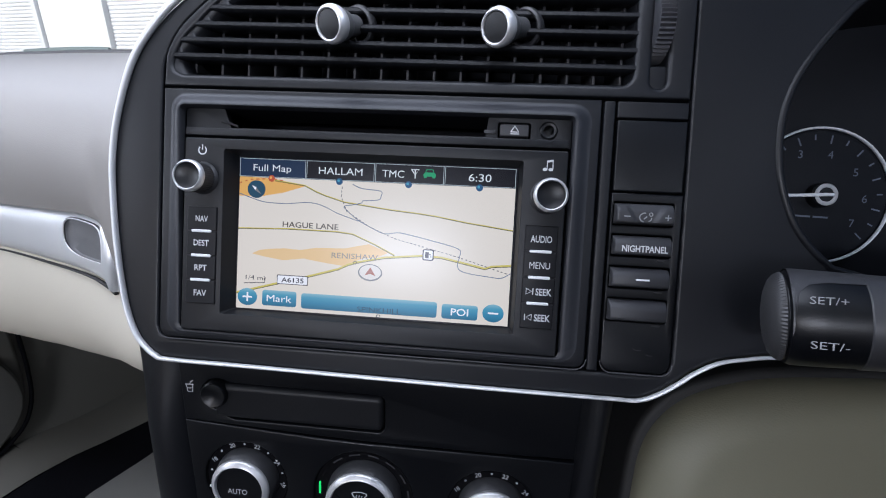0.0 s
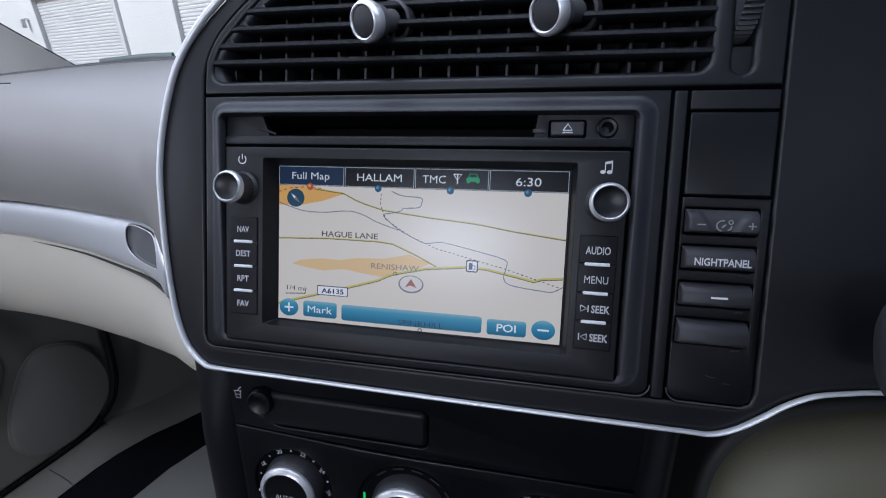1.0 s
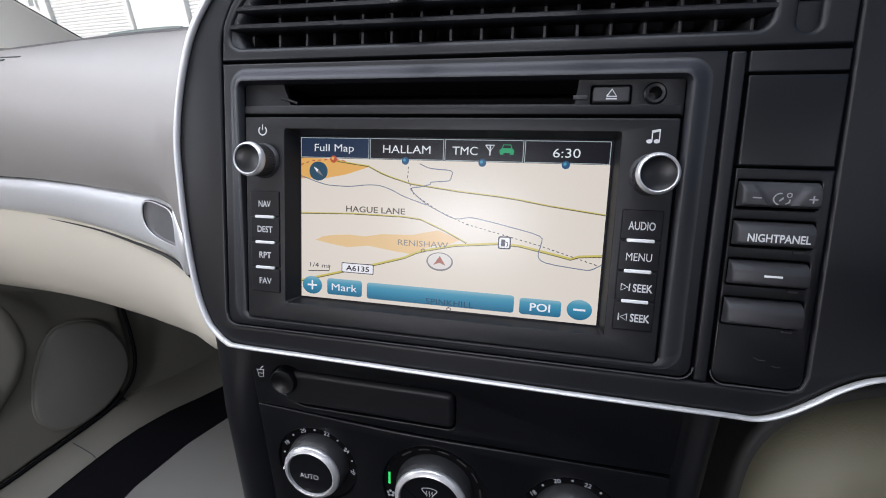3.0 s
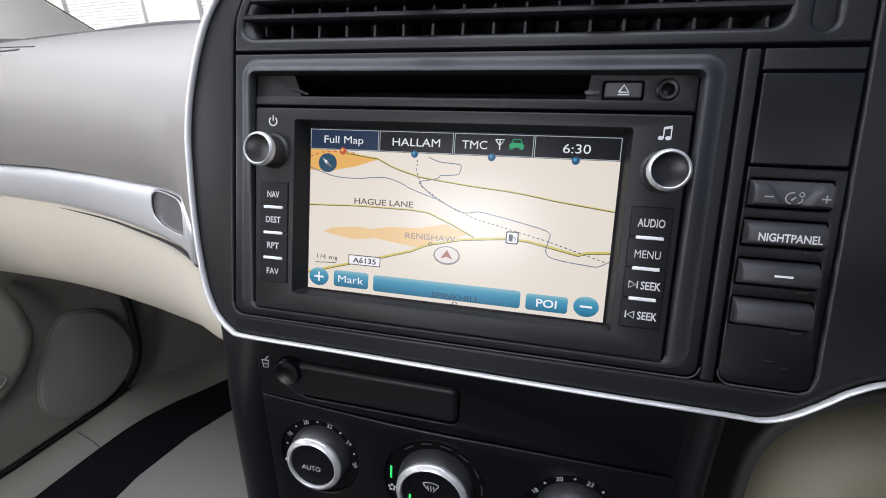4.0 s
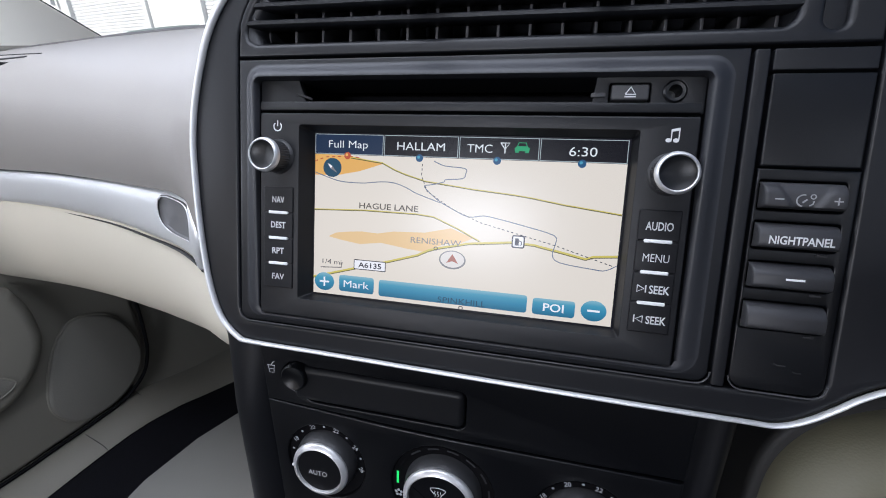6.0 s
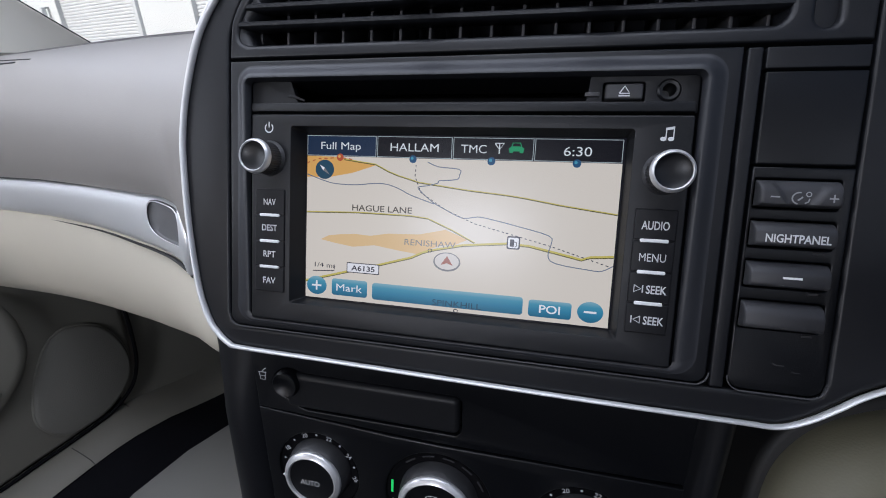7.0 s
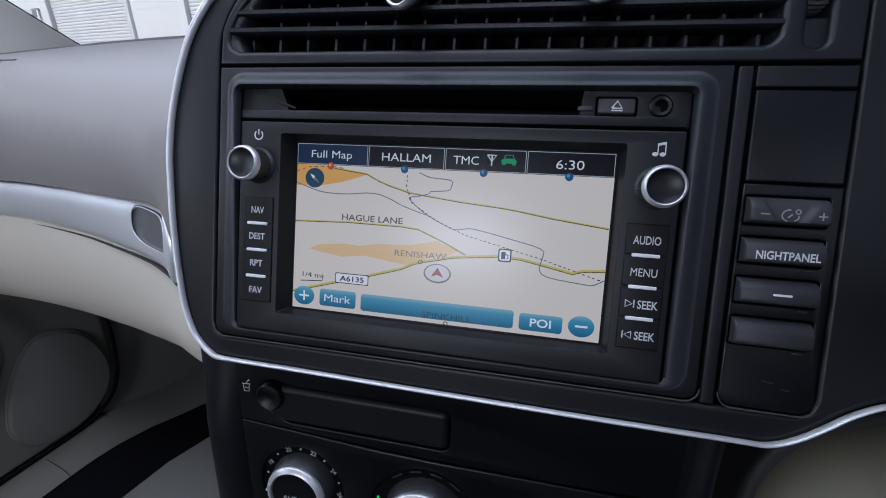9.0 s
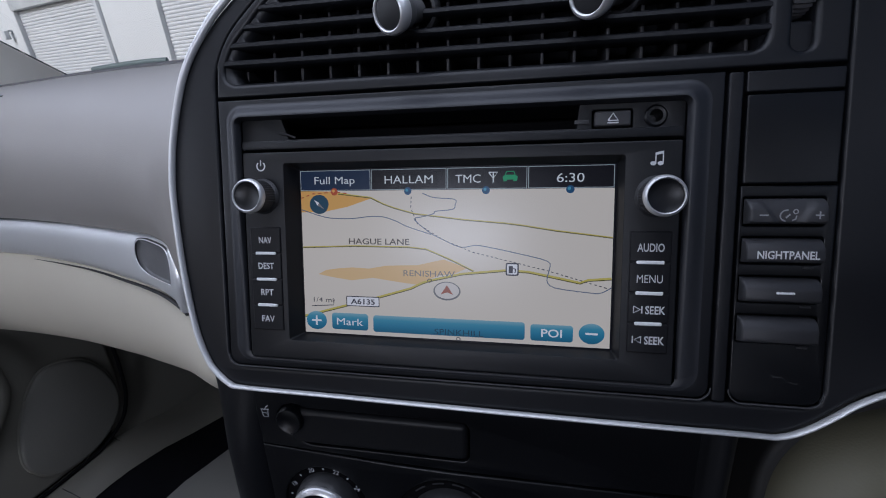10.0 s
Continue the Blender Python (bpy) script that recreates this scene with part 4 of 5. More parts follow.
d3 = climate_dial(70.3, -77.4, 16.2, 25, (172, 133, 92, 53, 14), (("18", 152), ("20", 112), ("22", 72), ("24", 33)), "plain")

# ---- centre air vent (D) ----
vent = thing("centre_air_vent", D, (20, 0, 74), "black centre air vent with slats, two silver-tipped knobs and a thumbwheel", "air vent")
vo = [Vector((149.4, 74.2)), Vector((149.4, 140))] + HOOD[-3:4:-1] + [Vector((-110.4, 86)), Vector((-110.8, 74.2))]
opening = spline([(-101, 80.2), (-105.6, 82.6), (-106, 88), (-101.5, 97.5), (-93.5, 106), (-84, 115.5), (-72, 123.5), (-50, 129.5)], 5) + [Vector((0, 133)), Vector((116, 133))] + [Vector((117 + 6 * math.cos(radians(a)), 127 + 6 * math.sin(radians(a)))) for a in range(75, -1, -15)] + [Vector((117 + 6 * math.cos(radians(a)), 86.2 - 6 * math.sin(radians(a)))) for a in range(0, 91, 15)]
wheel_slot = rrect(130.9, 79.2, 138.2, 134, 3.4)
part("panel", slab(vo, -6, 34, 1.2, holes=[opening, wheel_slot], hole_r=2.2, seg=4), BLACK, vent)


def vent_left(z):
    return interp(z, [(79, -104), (88, -108), (97.5, -101), (106, -93), (115.5, -83.5), (123.5, -71), (130, -48)])


for z in (88.4, 96.4, 104.5, 112.7, 121.0):
    xl = vent_left(z) - 1
    b = slab([Vector(p) for p in ((-5.6, -0.7), (-5.0, -1.4), (-3.0, -1.8), (0, -1.8), (3.4, -1.2), (3.4, 1.2), (0, 1.8), (-3.0, 1.8), (-5.0, 1.4), (-5.6, 0.7))], xl, 124.5, 0)
    for v in b.verts:
        v.co = Vector((v.co.y, v.co.x, z + v.co.z + 0.0065 * (124 - v.co.y)))
    part("slat", b, BLACK, vent)
# rounded blind ends of the gaps, where the slats run into the frame
for z0, z1 in zip((88.4, 96.4, 104.5, 112.7), (96.4, 104.5, 112.7, 121.0)):
    zl, zh = z0 + 3.0, z1 - 0.3
    r, zm = (zh - zl) / 2, (zl + zh) / 2
    cx = vent_left(zm) + 0.8 + r
    arc = [Vector((cx - r * math.cos(radians(a)), zm + r * math.sin(radians(a)))) for a in range(-80, 81, 20)]
    b = slab([Vector((vent_left(zh) - 1.5, zh + 0.5)), Vector((vent_left(zl) - 1.5, zl - 0.5)), Vector((cx, zl - 0.5))] + arc + [Vector((cx, zh + 0.5))], -4.7, 2, 0.9, seg=3)
    part("gap_end", b, BLACK, vent)
for k in range(17):
    x = -100 + 14.75 * k - 0.065 * k * k
    zt = min(132, interp(x, [(-109, 88), (-101, 97), (-93, 106), (-84, 115), (-72, 123), (-50, 129), (0, 132)]))
    part("vane", box(x - 0.65, 3.0, 79.5, x + 0.75, 30, zt, 0.35), SWITCH, vent)
# sloping cheeks and sill that lead into the opening
part("cheek", grid([[(vent_left(z) - 2, -4.8, z), (vent_left(z) + 2, -4.2, z), (vent_left(z) + 4.2, -2.4, z), (vent_left(z) + 6, 0.8, z), (vent_left(z) + 7.2, 4.6, z), (vent_left(z) + 8, 10, z), (vent_left(z) + 8.4, 30, z)] for z in range(78, 133, 3)]), BLACK, vent)
part("cheek", grid([[(124.5, -4.6, z), (123.2, -3.2, z), (121.6, 0.5, z), (120.4, 6, z), (120, 30, z)] for z in range(78, 136, 3)]), BLACK, vent)
part("sill", grid([[(x, -5.0, 79.4), (x, -3.6, 80.6), (x, 0, 81.9), (x, 6, 82.8), (x, 30, 83.2)] for x in range(-108, 127, 6)]), BLACK, vent)
part("duct", box(-112, 34.5, 76, 130, 35.5, 136, 0), DEEP, vent)


def vent_knob(bx, bz, fx, fy, fz):
    """A swivel knob from the slat to its tip, with a silver ring."""
    d = Vector((fx - bx, fy, fz - bz))
    rot = Vector((0, -1, 0)).rotation_difference(d.normalized()).to_matrix()
    n = d.length
    ob = part("vent_knob", lathe([(3.4, -2), (4.6, -2.4), (4.9, -3.2), (4.9, -n + 13), (5.4, -n + 11.6), (6.6, -n + 10.6), (7.4, -n + 8), (7.7, -n + 4)], bx, bz, axis=rot, n=36), KNOBBODY, vent)
    part("collar", lathe([(8.4, 4), (9.4, 1), (9.2, -1.4), (8.2, -2.2), (7.2, -1.4), (7.0, 4)], bx, bz, axis=rot, n=36), BARREL, ob)
    part("socket", lathe([(7.2, 2.5), (0, 3.5)], bx, bz, axis=rot, n=24), DEEP, ob)
    part("ring", lathe([(7.0, -n + 6.0), (7.9, -n + 5.6), (8.5, -n + 4.0), (8.7, -n + 1.8), (8.4, -n + 0.4), (7.8, -n - 0.6), (7.1, -n - 0.9), (6.6, -n - 0.5), (6.5, -n + 0.6)], bx, bz, axis=rot, n=40), CHROME, ob, "satin silver ring")
    part("cap", lathe([(6.6, -n + 0.4), (6.2, -n - 0.2), (3.5, -n - 0.4), (0, -n - 0.5)], bx, bz, axis=rot, n=36), SATIN, ob)
    return ob


vent_knob(-11.5, 108.3, -20.4, -18.5, 100.5)
vent_knob(71.5, 108.3, 57.0, -19, 100.0)
part("thumbwheel", lathe([(0, 4.2), (13.5, 4.2), (16.2, 3.4, 1), (16.6, 0, 1), (16.2, -3.4, 1), (13.5, -4.2), (0, -4.2)], 134.4, 110, n=96, ribs=1, depth=1.0, axis=tip, y=3), WHEEL, vent, "ribbed thumbwheel")
part("wheel_notch", slab(rrect(129, 77, 140, 90.6, 2.4), -3.4, 4, 1.4), BLACK, vent)
part("wheel_well", box(128, 30, 90, 141, 33, 134, 0), DEEP, vent)

# ---- navigation unit (D) ----
unit = thing("navigation_unit", D, (0, 0, -56), "black navigation and audio unit with a lit map display", "car stereo")
cen = rrect(-110.6, -56.3, 109.4, 73.0, 5)[:6] + [Vector((109.4, 73.0)), Vector((-110.6, 73.0))] + rrect(-110.6, -56.3, 109.4, 73.0, 5)[18:]
part("mount_panel", slab(cen, -6, 20, 0.8, holes=[rrect(-99.4, -52.2, 97.0, 63.2, 2.5)], hole_r=0.4), BLACK, unit)
# raised round lip, strongest over the disc slot and dying out down the sides
b = bmesh.new()
outer, inner = rrect(-106.6, -54, 105.2, 70.8, 8.5, 8), rrect(-98.9, -51.8, 96.5, 63.3, 2.6, 8)
rings = []
for k in range(19):
    t = k / 18
    ring = []
    for p, q in zip(outer, inner):
        m = p.lerp(q, t)
        top = max(0.0, min(1.0, (m.y - 52) / 12))
        crest = 0.58 + 0.3 * top * top * (3 - 2 * top)
        u = min(t / crest, 1)
        rise = u * u * (3 - 2 * u) - max(0, (t - crest) / (1 - crest)) ** 2
        ring.append(b.verts.new((m.x, -6.05 - 4.0 * rise * max(0.10, min(1.0, (m.y + 58) / 80)), m.y)))
    rings.append(ring)
for r0, r1 in zip(rings, rings[1:]):
    for j in range(len(r0)):
        f = b.faces.new((r0[j], r0[(j + 1) % len(r0)], r1[(j + 1) % len(r0)], r1[j]))
        f.smooth = True
part("raised_lip", b, LIP, unit)
slot = [Vector(p) for p in ((-79, 65.6), (-74.5, 53.9), (55.2, 53.9), (56.6, 65.6))]
part("slot_panel", slab(rrect(-98.8, 49.2, 96.4, 66.5, 0.6), -5.2, -1.5, 0.5, holes=[slot, rrect(61.2, 53.4, 76.8, 61.0, 1.0), circle(85.4, 57.8, 4.2)], hole_r=0.4), UNIT, unit)
part("slot_sill", box(-97.8, -7.4, 49.3, 95.2, -1.6, 53.2, 0.6), UNIT, unit)
b = bmesh.new()
ring0, ring1 = rrect(-92, 50, 60, 66.2, 0.5, 1), rrect(-92, 50, 60, 66.2, 0.5, 1)
v0, v1 = [b.verts.new((p.x, -1.4, p.y)) for p in ring0], [b.verts.new((p.x, 60, p.y)) for p in ring1]
for j in range(len(v0)):
    b.faces.new((v0[j], v0[(j + 1) % len(v0)], v1[(j + 1) % len(v0)], v1[j]))
b.faces.new(v1)
part("slot_depth", b, DEEP, unit)
part("slot_tab", box(54.4, -5.8, 55.6, 60.0, -5.0, 57.2, 0.2), SWITCH, unit)
part("slot_tab", tube([(-79.5, -5.3, 57.0), (-75, -5.3, 56.0), (-70.8, -5.2, 54.6)], 0.6, 0.5, n=8), UNIT, unit)
eject = part("eject_button", slab(rrect(62, 54.2, 76, 60.3, 0.9), -6.6, 6, 0.8), SWITCH, unit)
part("symbol", ribbon([(67.2, 56.4), (69.1, 59.2), (71.0, 56.4), (67.2, 56.4)], 0.55, -6.7), INK, eject)
part("symbol", ribbon([(67.0, 55.5), (71.2, 55.5)], 0.5, -6.7), INK, eject)
part("jack_socket", lathe([(4.1, 2), (4.3, -5.4), (3.6, -6.0), (2.5, -5.8), (2.3, -4.6), (2.2, 4), (0, 4)], 85.4, 57.8), SATIN, unit)
bez = [rrect(-76.4, -41.8, 74.2, 42.6, 1.2, 5)]
part("bezel", slab(rrect(-97.6, -51.2, 95.2, 48.0, 1.0), -7.6, 12, 0.7, holes=bez, hole_r=0.3), UNIT, unit)
b = bmesh.new()
r0, r1 = rrect(-76.4, -41.8, 74.2, 42.6, 1.2, 5), rrect(-72.6, -40.3, 72.6, 40.3, 0.6, 5)
v0, v1 = [b.verts.new((p.x, -7.3, p.y)) for p in r0], [b.verts.new((p.x, 0.4, p.y)) for p in r1]
for j in range(len(v0)):
    b.faces.new((v0[j], v0[(j + 1) % len(v0)], v1[(j + 1) % len(v0)], v1[j]))
part("screen_rebate", b, UNIT, unit, smooth=20)


def audio_knob(x, z):
    """A ribbed knob with a bright ring and dished cap."""
    k = part("rotary_knob", lathe([(8.6, -7), (8.1, -8.4), (7.6, -9.2, 1), (7.4, -16.6, 1), (7.1, -17.6)], x, z, n=80, ribs=1, depth=0.4), BARREL, unit)
    part("ring", lathe([(7.0, -16.8), (7.7, -17.2), (7.9, -18.2), (7.7, -19.3), (7.3, -20.0), (6.75, -20.4), (6.45, -20.2), (6.3, -19.6)], x, z, n=56), KNOBRING, k, "satin chrome ring")
    part("cap", lathe([(6.3, -19.9), (5.6, -19.5), (3.5, -19.0), (1.5, -18.7), (0, -18.6)], x, z, n=40), SATIN, k)


audio_knob(-87.6, 27.4)
audio_knob(86.4, 26.0)
for words, x0, x1, zs, z_top in ((("NAV", "DEST", "RPT", "FAV"), -94.8, -79.0, (6.8, -5.6, -18.4, -31.4), 12.9), (("AUDIO", "MENU", "SEEK", "SEEK"), 77.0, 92.6, (5.7, -7.0, -19.8, -32.4), 12.1)):
    for k, s in enumerate(words):
        zt = z_top - 12.6 * k
        but = part("push_button", slab(rrect(x0, zt - 12.3, x1, zt, 0.5), -8.4, -6, 0.5), BUTTON, unit)
        mid = (x0 + x1) / 2
        if s == "SEEK":
            lettering("mark", s, mid + 2.6, zs[k], 3.4, -8.46, INK, but, 7.6, bold=0.018)
            q = mid - 4.1
            if k == 2:
                part("symbol", ribbon([(q - 1.6, zs[k] + 1.4), (q + 1.0, zs[k]), (q - 1.6, zs[k] - 1.4), (q - 1.6, zs[k] + 1.4)], 0.4, -8.46), INK, but)
                part("symbol", ribbon([(q + 1.6, zs[k] + 1.5), (q + 1.6, zs[k] - 1.5)], 0.5, -8.46), INK, but)
            else:
                part("symbol", ribbon([(q + 1.6, zs[k] + 1.4), (q - 1.0, zs[k]), (q + 1.6, zs[k] - 1.4), (q + 1.6, zs[k] + 1.4)], 0.4, -8.46), INK, but)
                part("symbol", ribbon([(q - 1.6, zs[k] + 1.5), (q - 1.6, zs[k] - 1.5)], 0.5, -8.46), INK, but)
        else:
            lettering("mark", s, mid, zs[k], 3.4 if x0 > 0 else 3.1, -8.46, INK, but, {"NAV": 6.6, "DEST": 8.2, "RPT": 6.6, "FAV": 6.8, "AUDIO": 10.2, "MENU": 9.8}[s], bold=0.0 if s == "MENU" else 0.016)
        if k < 3:
            part("light_bar", slab(rrect(mid - 5.2, zt - 13.2, mid + 5.2, zt - 11.8, 0.4), -8.9, -7, 0.3), BARINK, but, "white bar")
# power and note symbols
part("power_symbol", ribbon([(-88 + 2.05 * math.sin(radians(a)), 41.6 + 2.05 * math.cos(radians(a))) for a in range(40, 321, 20)], 0.6, -7.68), INK, unit)
part("power_symbol", ribbon([(-88, 44.4), (-88, 41.8)], 0.55, -7.68), INK, unit)
for u in (84.5, 87.2):
    part("note_symbol", flat(circle(u, 39.0, 1.1, 0.8, 14), -7.68), INK, unit)
part("note_symbol", ribbon([(85.4, 39.1), (85.4, 42.8)], 0.42, -7.68), INK, unit)
part("note_symbol", ribbon([(88.1, 39.1), (88.1, 43.4)], 0.42, -7.68), INK, unit)
part("note_symbol", flat([(85.2, 42.2), (88.3, 42.8), (88.3, 43.8), (85.2, 43.2)], -7.68), INK, unit)

# the display and its map
disp = part("display", slab(rrect(-72.6, -40.3, 72.6, 40.3, 0.3), 0, 3, 0), S_DARK, unit, "lit map display")
P0, P1, P2, P3, P4 = -0.04, -0.08, -0.12, -0.16, -0.20
part("map_ground", flat([(-72, -39.6), (71.8, -39.6), (71.8, 39.6), (-72, 39.6)], P0), S_CREAM, disp)
part("map_area", flat([(-72, 30), (-54, 29.6), (-45, 28), (-36.5, 26.2), (-48.1, 22.4), (-60.1, 20), (-72, 19.8)], P1), S_ORANGE, disp)
part("map_area", flat([(-64.1, -10.3), (-60, -8.2), (-53.3, -7.2), (-46, -6.6), (-38, -7.0), (-29.4, -5.4), (-14, -4.8), (-1.5, -1.9), (3, -3.5), (9.5, -5.6), (3, -8.6), (-3.8, -9.3), (-9, -11.5), (-14.7, -14.0), (-23.3, -13.1), (-36, -11.4), (-47, -12.9), (-57, -11.6)], P1), S_PEACH, disp)
ROADS = [
    ([(-52.8, 28.7), (-36.5, 26.7), (-30, 23.6), (-24.9, 21.8), (-15, 19.1), (8.1, 16.4), (26.1, 14.9), (33.7, 14), (48.4, 11.7), (71.7, 8.9)], 0.38),
    ([(-72, 2.8), (-44.5, 3.8), (-18.4, 3.6), (-10, 2.8), (2, -2), (12.2, -6.9)], 0.4),
    ([(-72, -31.5), (-34.7, -21.1), (-17.4, -15.9), (-12, -13.2), (-7.8, -11.8), (7, -8.4), (26.5, -6.3), (36.6, -6.7), (50.3, -9.3), (58.8, -11), (62.2, -9.7), (71.7, -8.8)], 0.85),
]
for pts, w in ROADS:
    part("map_road", ribbon([(x, z - 0.1) for x, z in pts], w + 0.35, P1 - 0.01), S_OLIVE, disp)
    part("map_road", ribbon([(x, z + 0.12) for x, z in pts], w, P2), S_YELLOW, disp)
RIVERS = [
    [(-11.3, 28.4), (-6, 26.4), (3.5, 25.6), (3.8, 23), (2.5, 21), (-5.4, 20.2), (-6, 19.2), (-10.8, 17.8), (-15.4, 16.9), (-13.4, 14.6), (-11.9, 13.3), (-7.6, 10.1), (-2, 7.3), (6.2, 3.9), (13, 4.8), (19.3, 4), (32.2, 1.4), (44.8, -1.7), (45.8, -5.2), (44.8, -10.3), (48.2, -13.5), (62.7, -15.2), (67.4, -15.2), (71.7, -12.8)],
    [(-72, 21.1), (-60, 17.5), (-52, 16.8), (-44.9, 16.9), (-37, 17.8), (-30.4, 17.6), (-24, 15.6), (-18.9, 13.2), (-7.5, 9.6)],
]
for pts in RIVERS:
    part("map_river", ribbon(spline(pts, 3), 0.42, P2 - 0.01), S_RIVER, disp)
part("map_railway", ribbon([(-16.7, 26.9), (-17, 21.7), (-13.9, 14.5), (-2, 7.3), (11.7, 1.7), (45.1, -6), (71.6, -13.5)], 0.38, P3, dash=1.05), S_INK, disp)
part("map_railway", ribbon([(-72, 26.5), (-66, 28.6), (-54, 29.4), (-48, 28.6)], 0.5, P3, dash=1.6), S_RED, disp)
part("header_bar", flat([(-72, 29.9), (71.8, 29.9), (71.8, 39.6), (-72, 39.6)], P2), S_DARK, disp)
cells = [(-72, -36.4), (-35.9, -0.2), (0.3, 35.6), (36.1, 71.6)]
for k, (x0, x1) in enumerate(cells):
    c0 = part("header_cell", flat([(x0, 30.1), (x1, 30.1), (x1, 39.6), (x0, 39.6)], P3), S_EDGE, disp)
    part("header_fill", flat([(x0 + 0.28, 30.38), (x1 - 0.28, 30.38), (x1 - 0.28, 39.32), (x0 + 0.28, 39.32)], P4), S_DARK if k else S_NAVY, c0)
    part("header_dot", flat(circle((-54.6, -18.3, 17.7, 53.8)[k], 29.5, 1.75, n=20), P4 - 0.06), S_DOT if k else S_RED, c0)
    part("dot_gleam", flat(circle((-54.6, -18.3, 17.7, 53.8)[k] - 0.4, 29.9, 0.7, n=12), P4 - 0.08), S_BLUEHI if k else S_ORANGE, c0)
HY = P4 - 0.05
lettering("header_text", "Full Map", -54.4, 35.0, 3.6, HY, S_HEAD, disp, 20.5)
lettering("header_text", "HALLAM", -17.9, 34.9, 3.8, HY, S_HEAD, disp, 23)
lettering("header_text", "TMC", 9.6, 34.8, 3.8, HY, S_HEAD, disp, 11.4)
lettering("header_text", "6:30", 53.8, 34.6, 4.0, HY, S_HEAD, disp, 11.4)
part("aerial_symbol", ribbon([(18.9, 37.3), (22.9, 37.3), (20.9, 34.6), (18.9, 37.3)], 0.5, HY), S_HEAD, disp)
part("aerial_symbol", ribbon([(20.9, 37), (20.9, 32.8)], 0.55, HY), S_HEAD, disp)
part("car_symbol", flat([(25.4, 33.3), (31.2, 33.3), (31.6, 35.2), (30.6, 36.0), (30.0, 37.7), (26.6, 37.7), (26.0, 36.0), (25.0, 35.2)], HY), S_GREEN, disp)
part("car_symbol", flat([(26.4, 36.1), (30.2, 36.1), (29.7, 37.4), (26.9, 37.4)], HY - 0.03), S_DARK, disp)
part("car_symbol", flat([(26.9, 32.4), (29.7, 32.4), (29.7, 34.0), (26.9, 34.0)], HY - 0.03), S_DARK, disp)
comp = part("compass_button", flat(circle(-62.6, 23.6, 4.9, 4.6, 28), P4), S_TEAL, disp)
part("compass_arrow", flat([(-65.2, 25.7), (-62.6, 24.4), (-61.0, 21.8), (-63.4, 23.0)], P4 - 0.03), S_WHITE, comp)
part("compass_arrow", flat([(-62.6, 24.4), (-60.0, 21.2), (-61.6, 22.0), (-63.4, 23.0)], P4 - 0.04), S_GREY, comp)


def soft_button(x0, z0, x1, z1, r):
    k = part("soft_button", flat(rrect(x0, z0, x1, z1, r), P4), S_BUTTON, disp)
    return k


k = soft_button(-57.6, -37.4, -38.9, -29.2, 1.4)
lettering("button_text", "Mark", -48.3, -33.3, 3.7, P4 - 0.05, S_WHITE, k, 13.6)
soft_button(-36.3, -37.7, 35.5, -29.6, 1.4)
k = soft_button(38, -37.7, 56.4, -30.2, 1.4)
lettering("button_text", "POI", 47.2, -33.9, 3.7, P4 - 0.05, S_WHITE, k, 9.0, bold=0.016)
for x, s in ((-65.8, 1), (64.2, 0)):
    k = part("soft_button", flat(circle(x, -33.4, 5.4, 4.6, 30), P4), S_BUTTON, disp)
    part("sign", ribbon([(x - 2.6, -33.4), (x + 2.6, -33.4)], 0.9, P4 - 0.05), S_WHITE, k)
    if s:
        part("sign", ribbon([(x, -35.8), (x, -31.0)], 0.9, P4 - 0.06), S_WHITE, k)
lettering("map_text", "HAGUE LANE", -32.8, 6.1, 2.9, P4, S_TEXT, disp, 30, bold=0.012)
lettering("map_text", "RENISHAW", -8.6, -8.6, 2.9, P4, S_GREY, disp, 24.5)
lettering("map_text", "SPINKHILL", 5.4, -35.9, 2.9, P4 - 0.06, S_TEAL, disp, 23)
lettering("map_text", "1/4 mi", -61.8, -22.9, 2.4, P4, S_INK, disp, 10.5)
part("scale_mark", ribbon([(-68, -26.2), (-56.6, -25.4), (-56.2, -22.6)], 0.4, P4), S_INK, disp)
for u, w in ((-8.3, -11.9), (5.2, -39.0)):
    part("town_mark", ribbon([(u + 0.95 * math.cos(radians(a)), w + 0.75 * math.sin(radians(a))) for a in range(0, 361, 30)], 0.35, P4 - 0.02), S_INK, disp)
sign = part("road_sign", flat(rrect(-49.9, -25.6, -33.0, -20.6, 0.5), P4), S_INK, disp)
part("sign_face", flat(rrect(-49.5, -25.2, -33.4, -21.0, 0.4), P4 - 0.02), S_WHITE, sign)
lettering("sign_text", "A6135", -41.4, -23.1, 2.6, P4 - 0.05, S_INK, sign, 12.2, bold=0.02)
fuel = part("fuel_sign", flat(rrect(26.7, -8.6, 32.5, -2.8, 0.9), P4), S_INK, disp)
part("sign_face", flat(rrect(27.3, -8.0, 31.9, -3.4, 0.6), P4 - 0.02), S_WHITE, fuel)
part("pump", flat([(28.1, -7.4), (29.9, -7.4), (29.9, -4.2), (28.1, -4.2)], P4 - 0.04), S_INK, fuel)
part("pump_hose", ribbon([(29.9, -5.2), (31.0, -5.6), (31.1, -7.0), (30.5, -7.2)], 0.4, P4 - 0.05), S_INK, fuel)
pos = part("position_marker", flat(circle(-0.1, -16.6, 6.4, 4.4, 32), P4), S_GREY, disp)
part("marker_face", flat(circle(-0.1, -16.4, 5.7, 3.8, 32), P4 - 0.02), S_MARK, pos)
part("marker_arrow", flat([(-3.0, -18.2), (-0.1, -17.2), (2.8, -18.2), (-0.1, -13.8)], P4 - 0.04), S_ARROW, pos)

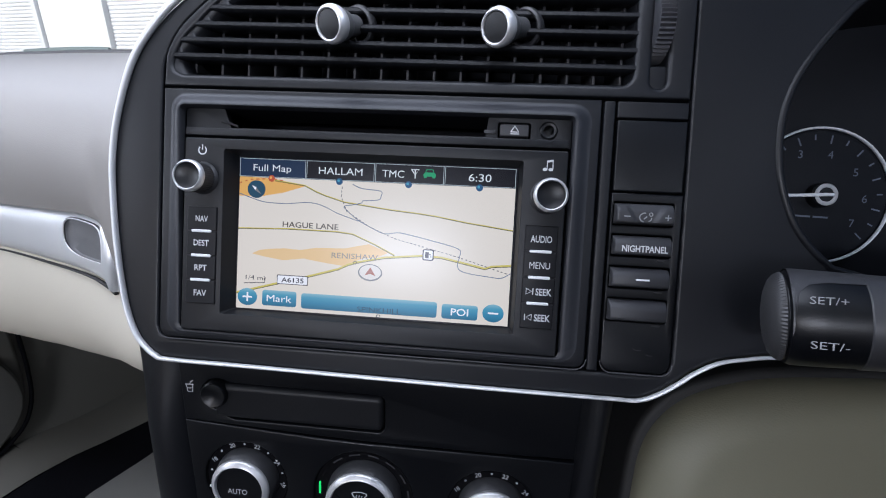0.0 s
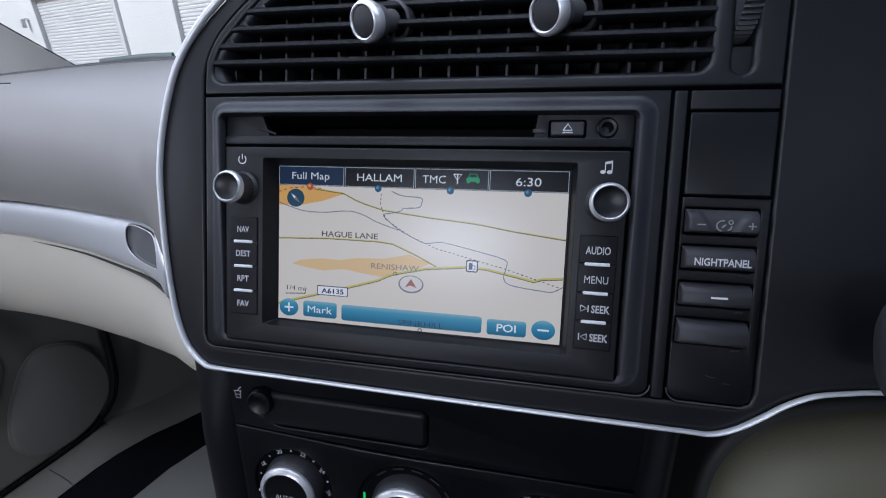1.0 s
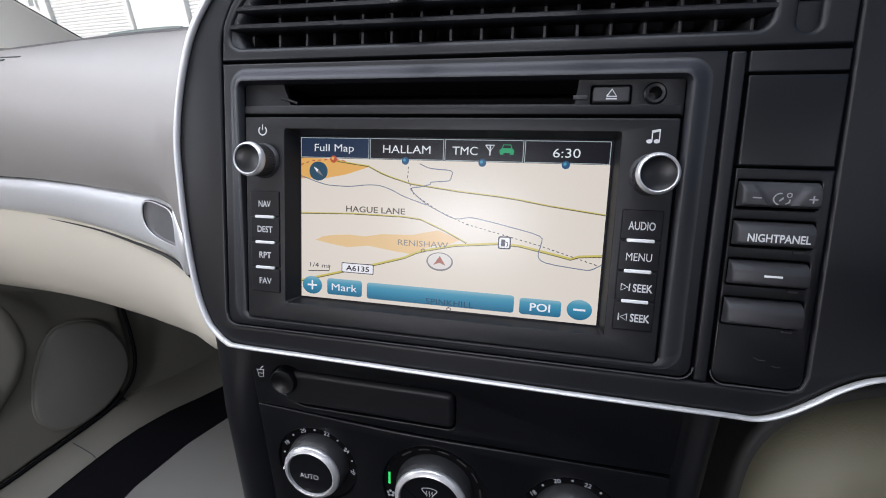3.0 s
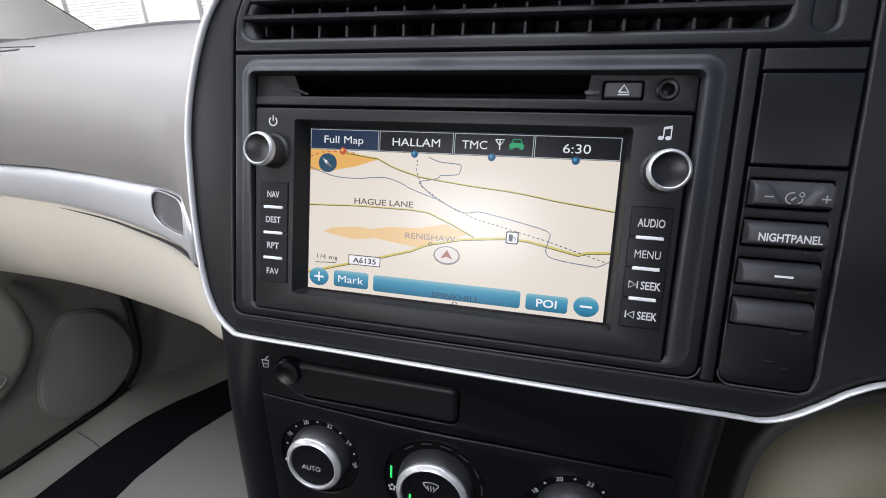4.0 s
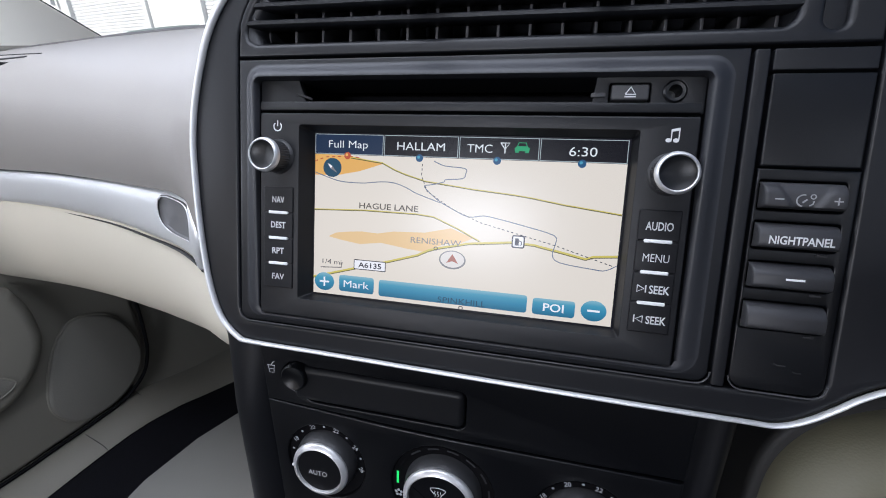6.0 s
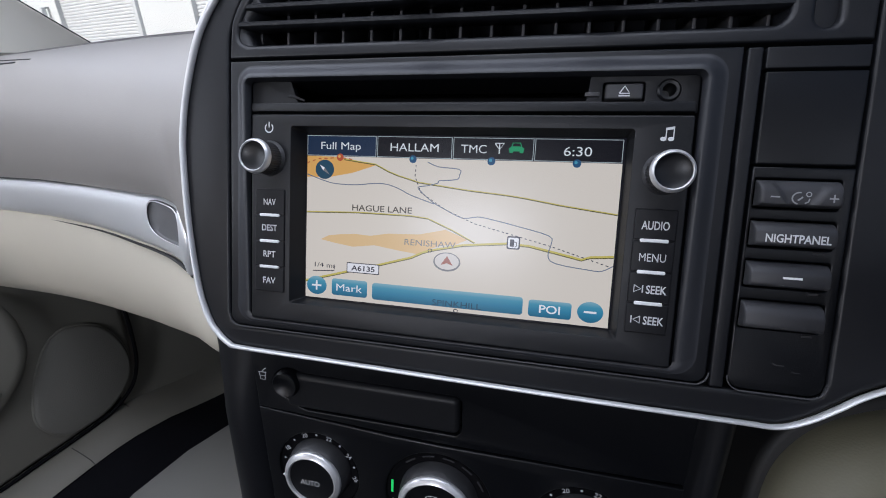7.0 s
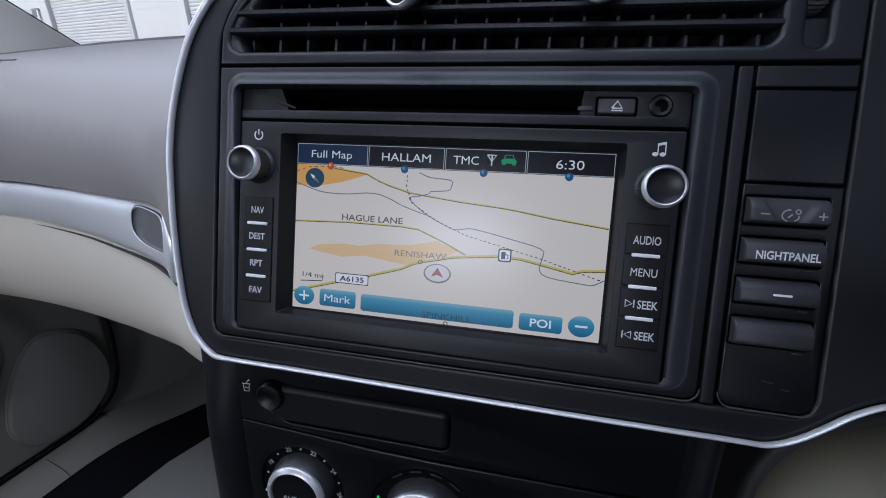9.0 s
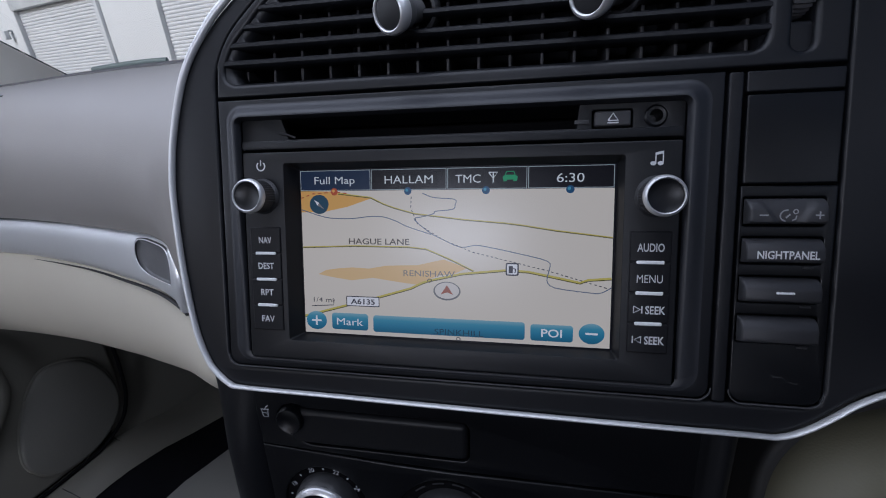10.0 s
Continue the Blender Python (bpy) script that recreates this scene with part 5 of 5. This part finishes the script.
# ---- switch column (D) ----
sw = thing("switch_panel", D, (133, 0, -56), "black switch panel with four grey push switches", "switch panel")
part("divider_strip", slab(rrect(110.7, -57, 115.7, 72.6, 0.8), -6.2, 10, 0.7), BLACK, sw)
part("top_blank", slab(rrect(116.8, 64.9, 149.0, 72.6, 0.6), -6.2, 10, 0.6), BLACK, sw)
part("blank_panel", slab(rrect(117.2, 30.5, 149.0, 63.9, 0.6), -6.4, 10, 0.7), SATIN, sw)
wells = [rrect(117.8, z0 - 0.9, 146.2, z1 + 0.8, 1.2) for z0, z1 in ((15.2, 24.8), (0.4, 9.5), (-14.9, -5.8), (-31.0, -21.2))]
part("housing", slab(rrect(117.0, -56.4, 149.8, 29.8, 5)[:6] + [Vector((149.8, 29.8)), Vector((117.0, 29.8))] + rrect(117.0, -56.4, 149.8, 29.8, 5)[18:], -5.6, 12, 0.7, holes=wells, hole_r=0.5), SATIN, sw)
part("well_floor", box(117.5, 9, -33, 147.5, 10.5, 27, 0), DEEP, sw)


def switch(z0, z1, name, scoop=0.0):
    """A push switch: an upright face below, a bevel leaning back above, rounded ends; scoop: a hollow for the thumb in the middle."""
    h = z1 - z0
    prof_ = [(4, z0 - 0.1), (-7.4, z0), (-9.4, z0 + 0.25), (-10.3, z0 + 0.9), (-10.5, z0 + 1.8), (-10.5, z0 + 0.28 * h), (-10.5, z0 + 0.4 * h), (-10.5, z0 + 0.52 * h), (-10.35, z0 + 0.6 * h), (-10.0, z0 + 0.68 * h), (-9.4, z0 + 0.77 * h), (-8.6, z0 + 0.86 * h), (-7.5, z0 + 0.94 * h), (-6.3, z0 + 0.985 * h), (-5.2, z1), (4, z1)]
    ends = [(118.4, 0.0), (118.44, 0.55), (118.6, 0.84), (118.85, 0.95), (119.25, 1.0)]
    mids = [(120.25 + 0.8 * i, 1.0) for i in range(29)] if scoop else [(132, 1.0)]
    rows_ = []
    for x, s in ends + mids + [(144.15, 1.0), (144.55, 0.95), (144.8, 0.84), (144.96, 0.55), (145.0, 0.0)]:
        row = []
        for y, z in prof_:
            u = max(0.0, min(1.0, (4.4 + 6.4 * (z - z0) / h - abs(x - 131.9)) / 2.4))
            dip = scoop * u * u * (3 - 2 * u) * max(0.0, min(1.0, (-y - 6) / 3))
            row.append((x, -5.5 + (y + dip + 5.5) * s if y + dip < -5.5 else y, z))
        rows_.append(row)
    k = part(name, grid(rows_), SWITCH, sw, "dark grey push switch")
    if z0 < 10:
        part("nub", slab(rrect(139.6, z0 - 2.5, 143.4, z0 - 1.5, 0.45), -6.2, -5, 0.3), SWITCH, k)
    return k


k = switch(15.2, 24.8, "dimmer_switch", 1.4)
part("minus", ribbon([(121.8, 18.6), (124.8, 18.6)], 0.5, -10.6), DIMINK, k)
part("plus", ribbon([(140.2, 18.6), (143.0, 18.6)], 0.5, -10.6), DIMINK, k)
part("plus", ribbon([(141.6, 17.2), (141.6, 20.0)], 0.5, -10.62), DIMINK, k)
part("dial_symbol", ribbon([(131.6 + 2.3 * math.cos(radians(a)), 18.4 + 2.1 * math.sin(radians(a))) for a in range(80, 261, 20)], 0.5, -9.22), DIMINK, k)
part("dial_symbol", ribbon([(131.2, 17.6), (132.6, 18.9)], 0.6, -9.22), DIMINK, k)
part("dial_symbol", ribbon([(133.4, 16.6), (134.5, 17.2), (134.8, 18.4)], 0.5, -9.22), DIMINK, k)
part("lamp_symbol", ribbon([(134.4 + 0.8 * math.cos(radians(a)), 19.9 + 0.8 * math.sin(radians(a))) for a in range(0, 361, 40)], 0.4, -9.22), DIMINK, k)
k = switch(0.4, 9.5, "night_panel_switch")
lettering("mark", "NIGHTPANEL", 132.3, 3.7, 3.1, -10.58, INK, k, 20.8, bold=0.02)
k = switch(-14.9, -5.8, "push_switch")
part("white_line", ribbon([(129.2, -10.9), (135.4, -10.9)], 0.8, -10.58), BARINK, k)
switch(-31.0, -21.2, "blank_switch")
# scuffs at the foot of the switch housing
for pts in ([(131.6, -44.6), (133.2, -45.5), (135.8, -45.4)], [(138.3, -47.3), (139.8, -47.8), (141.3, -47.6)]):
    part("scuff", ribbon(pts, 0.45, -5.68), SMUDGE, sw, "faint grey scuff")
# highlights of the light from above, laid as pale rods round the panels' feet
part("edge_highlight", tube([(p.x, -6.3, p.y) for p in rrect(116.5, -57.0, 150.3, 20, 5.4, 8)[27:] + rrect(116.5, -57.0, 150.3, 20, 5.4, 8)[:9]], 0.3, 0.5, n=6), EDGELIGHT, sw, "thin painted highlight along the panel foot")
part("edge_highlight", tube([(p.x, -6.3, p.y) for p in rrect(-111, -56.9, 110, 20, 5.4, 8)[27:] + rrect(-111, -56.9, 110, 20, 5.4, 8)[:9]], 0.3, 0.5, n=6), EDGELIGHT, unit, "thin painted highlight along the panel foot")
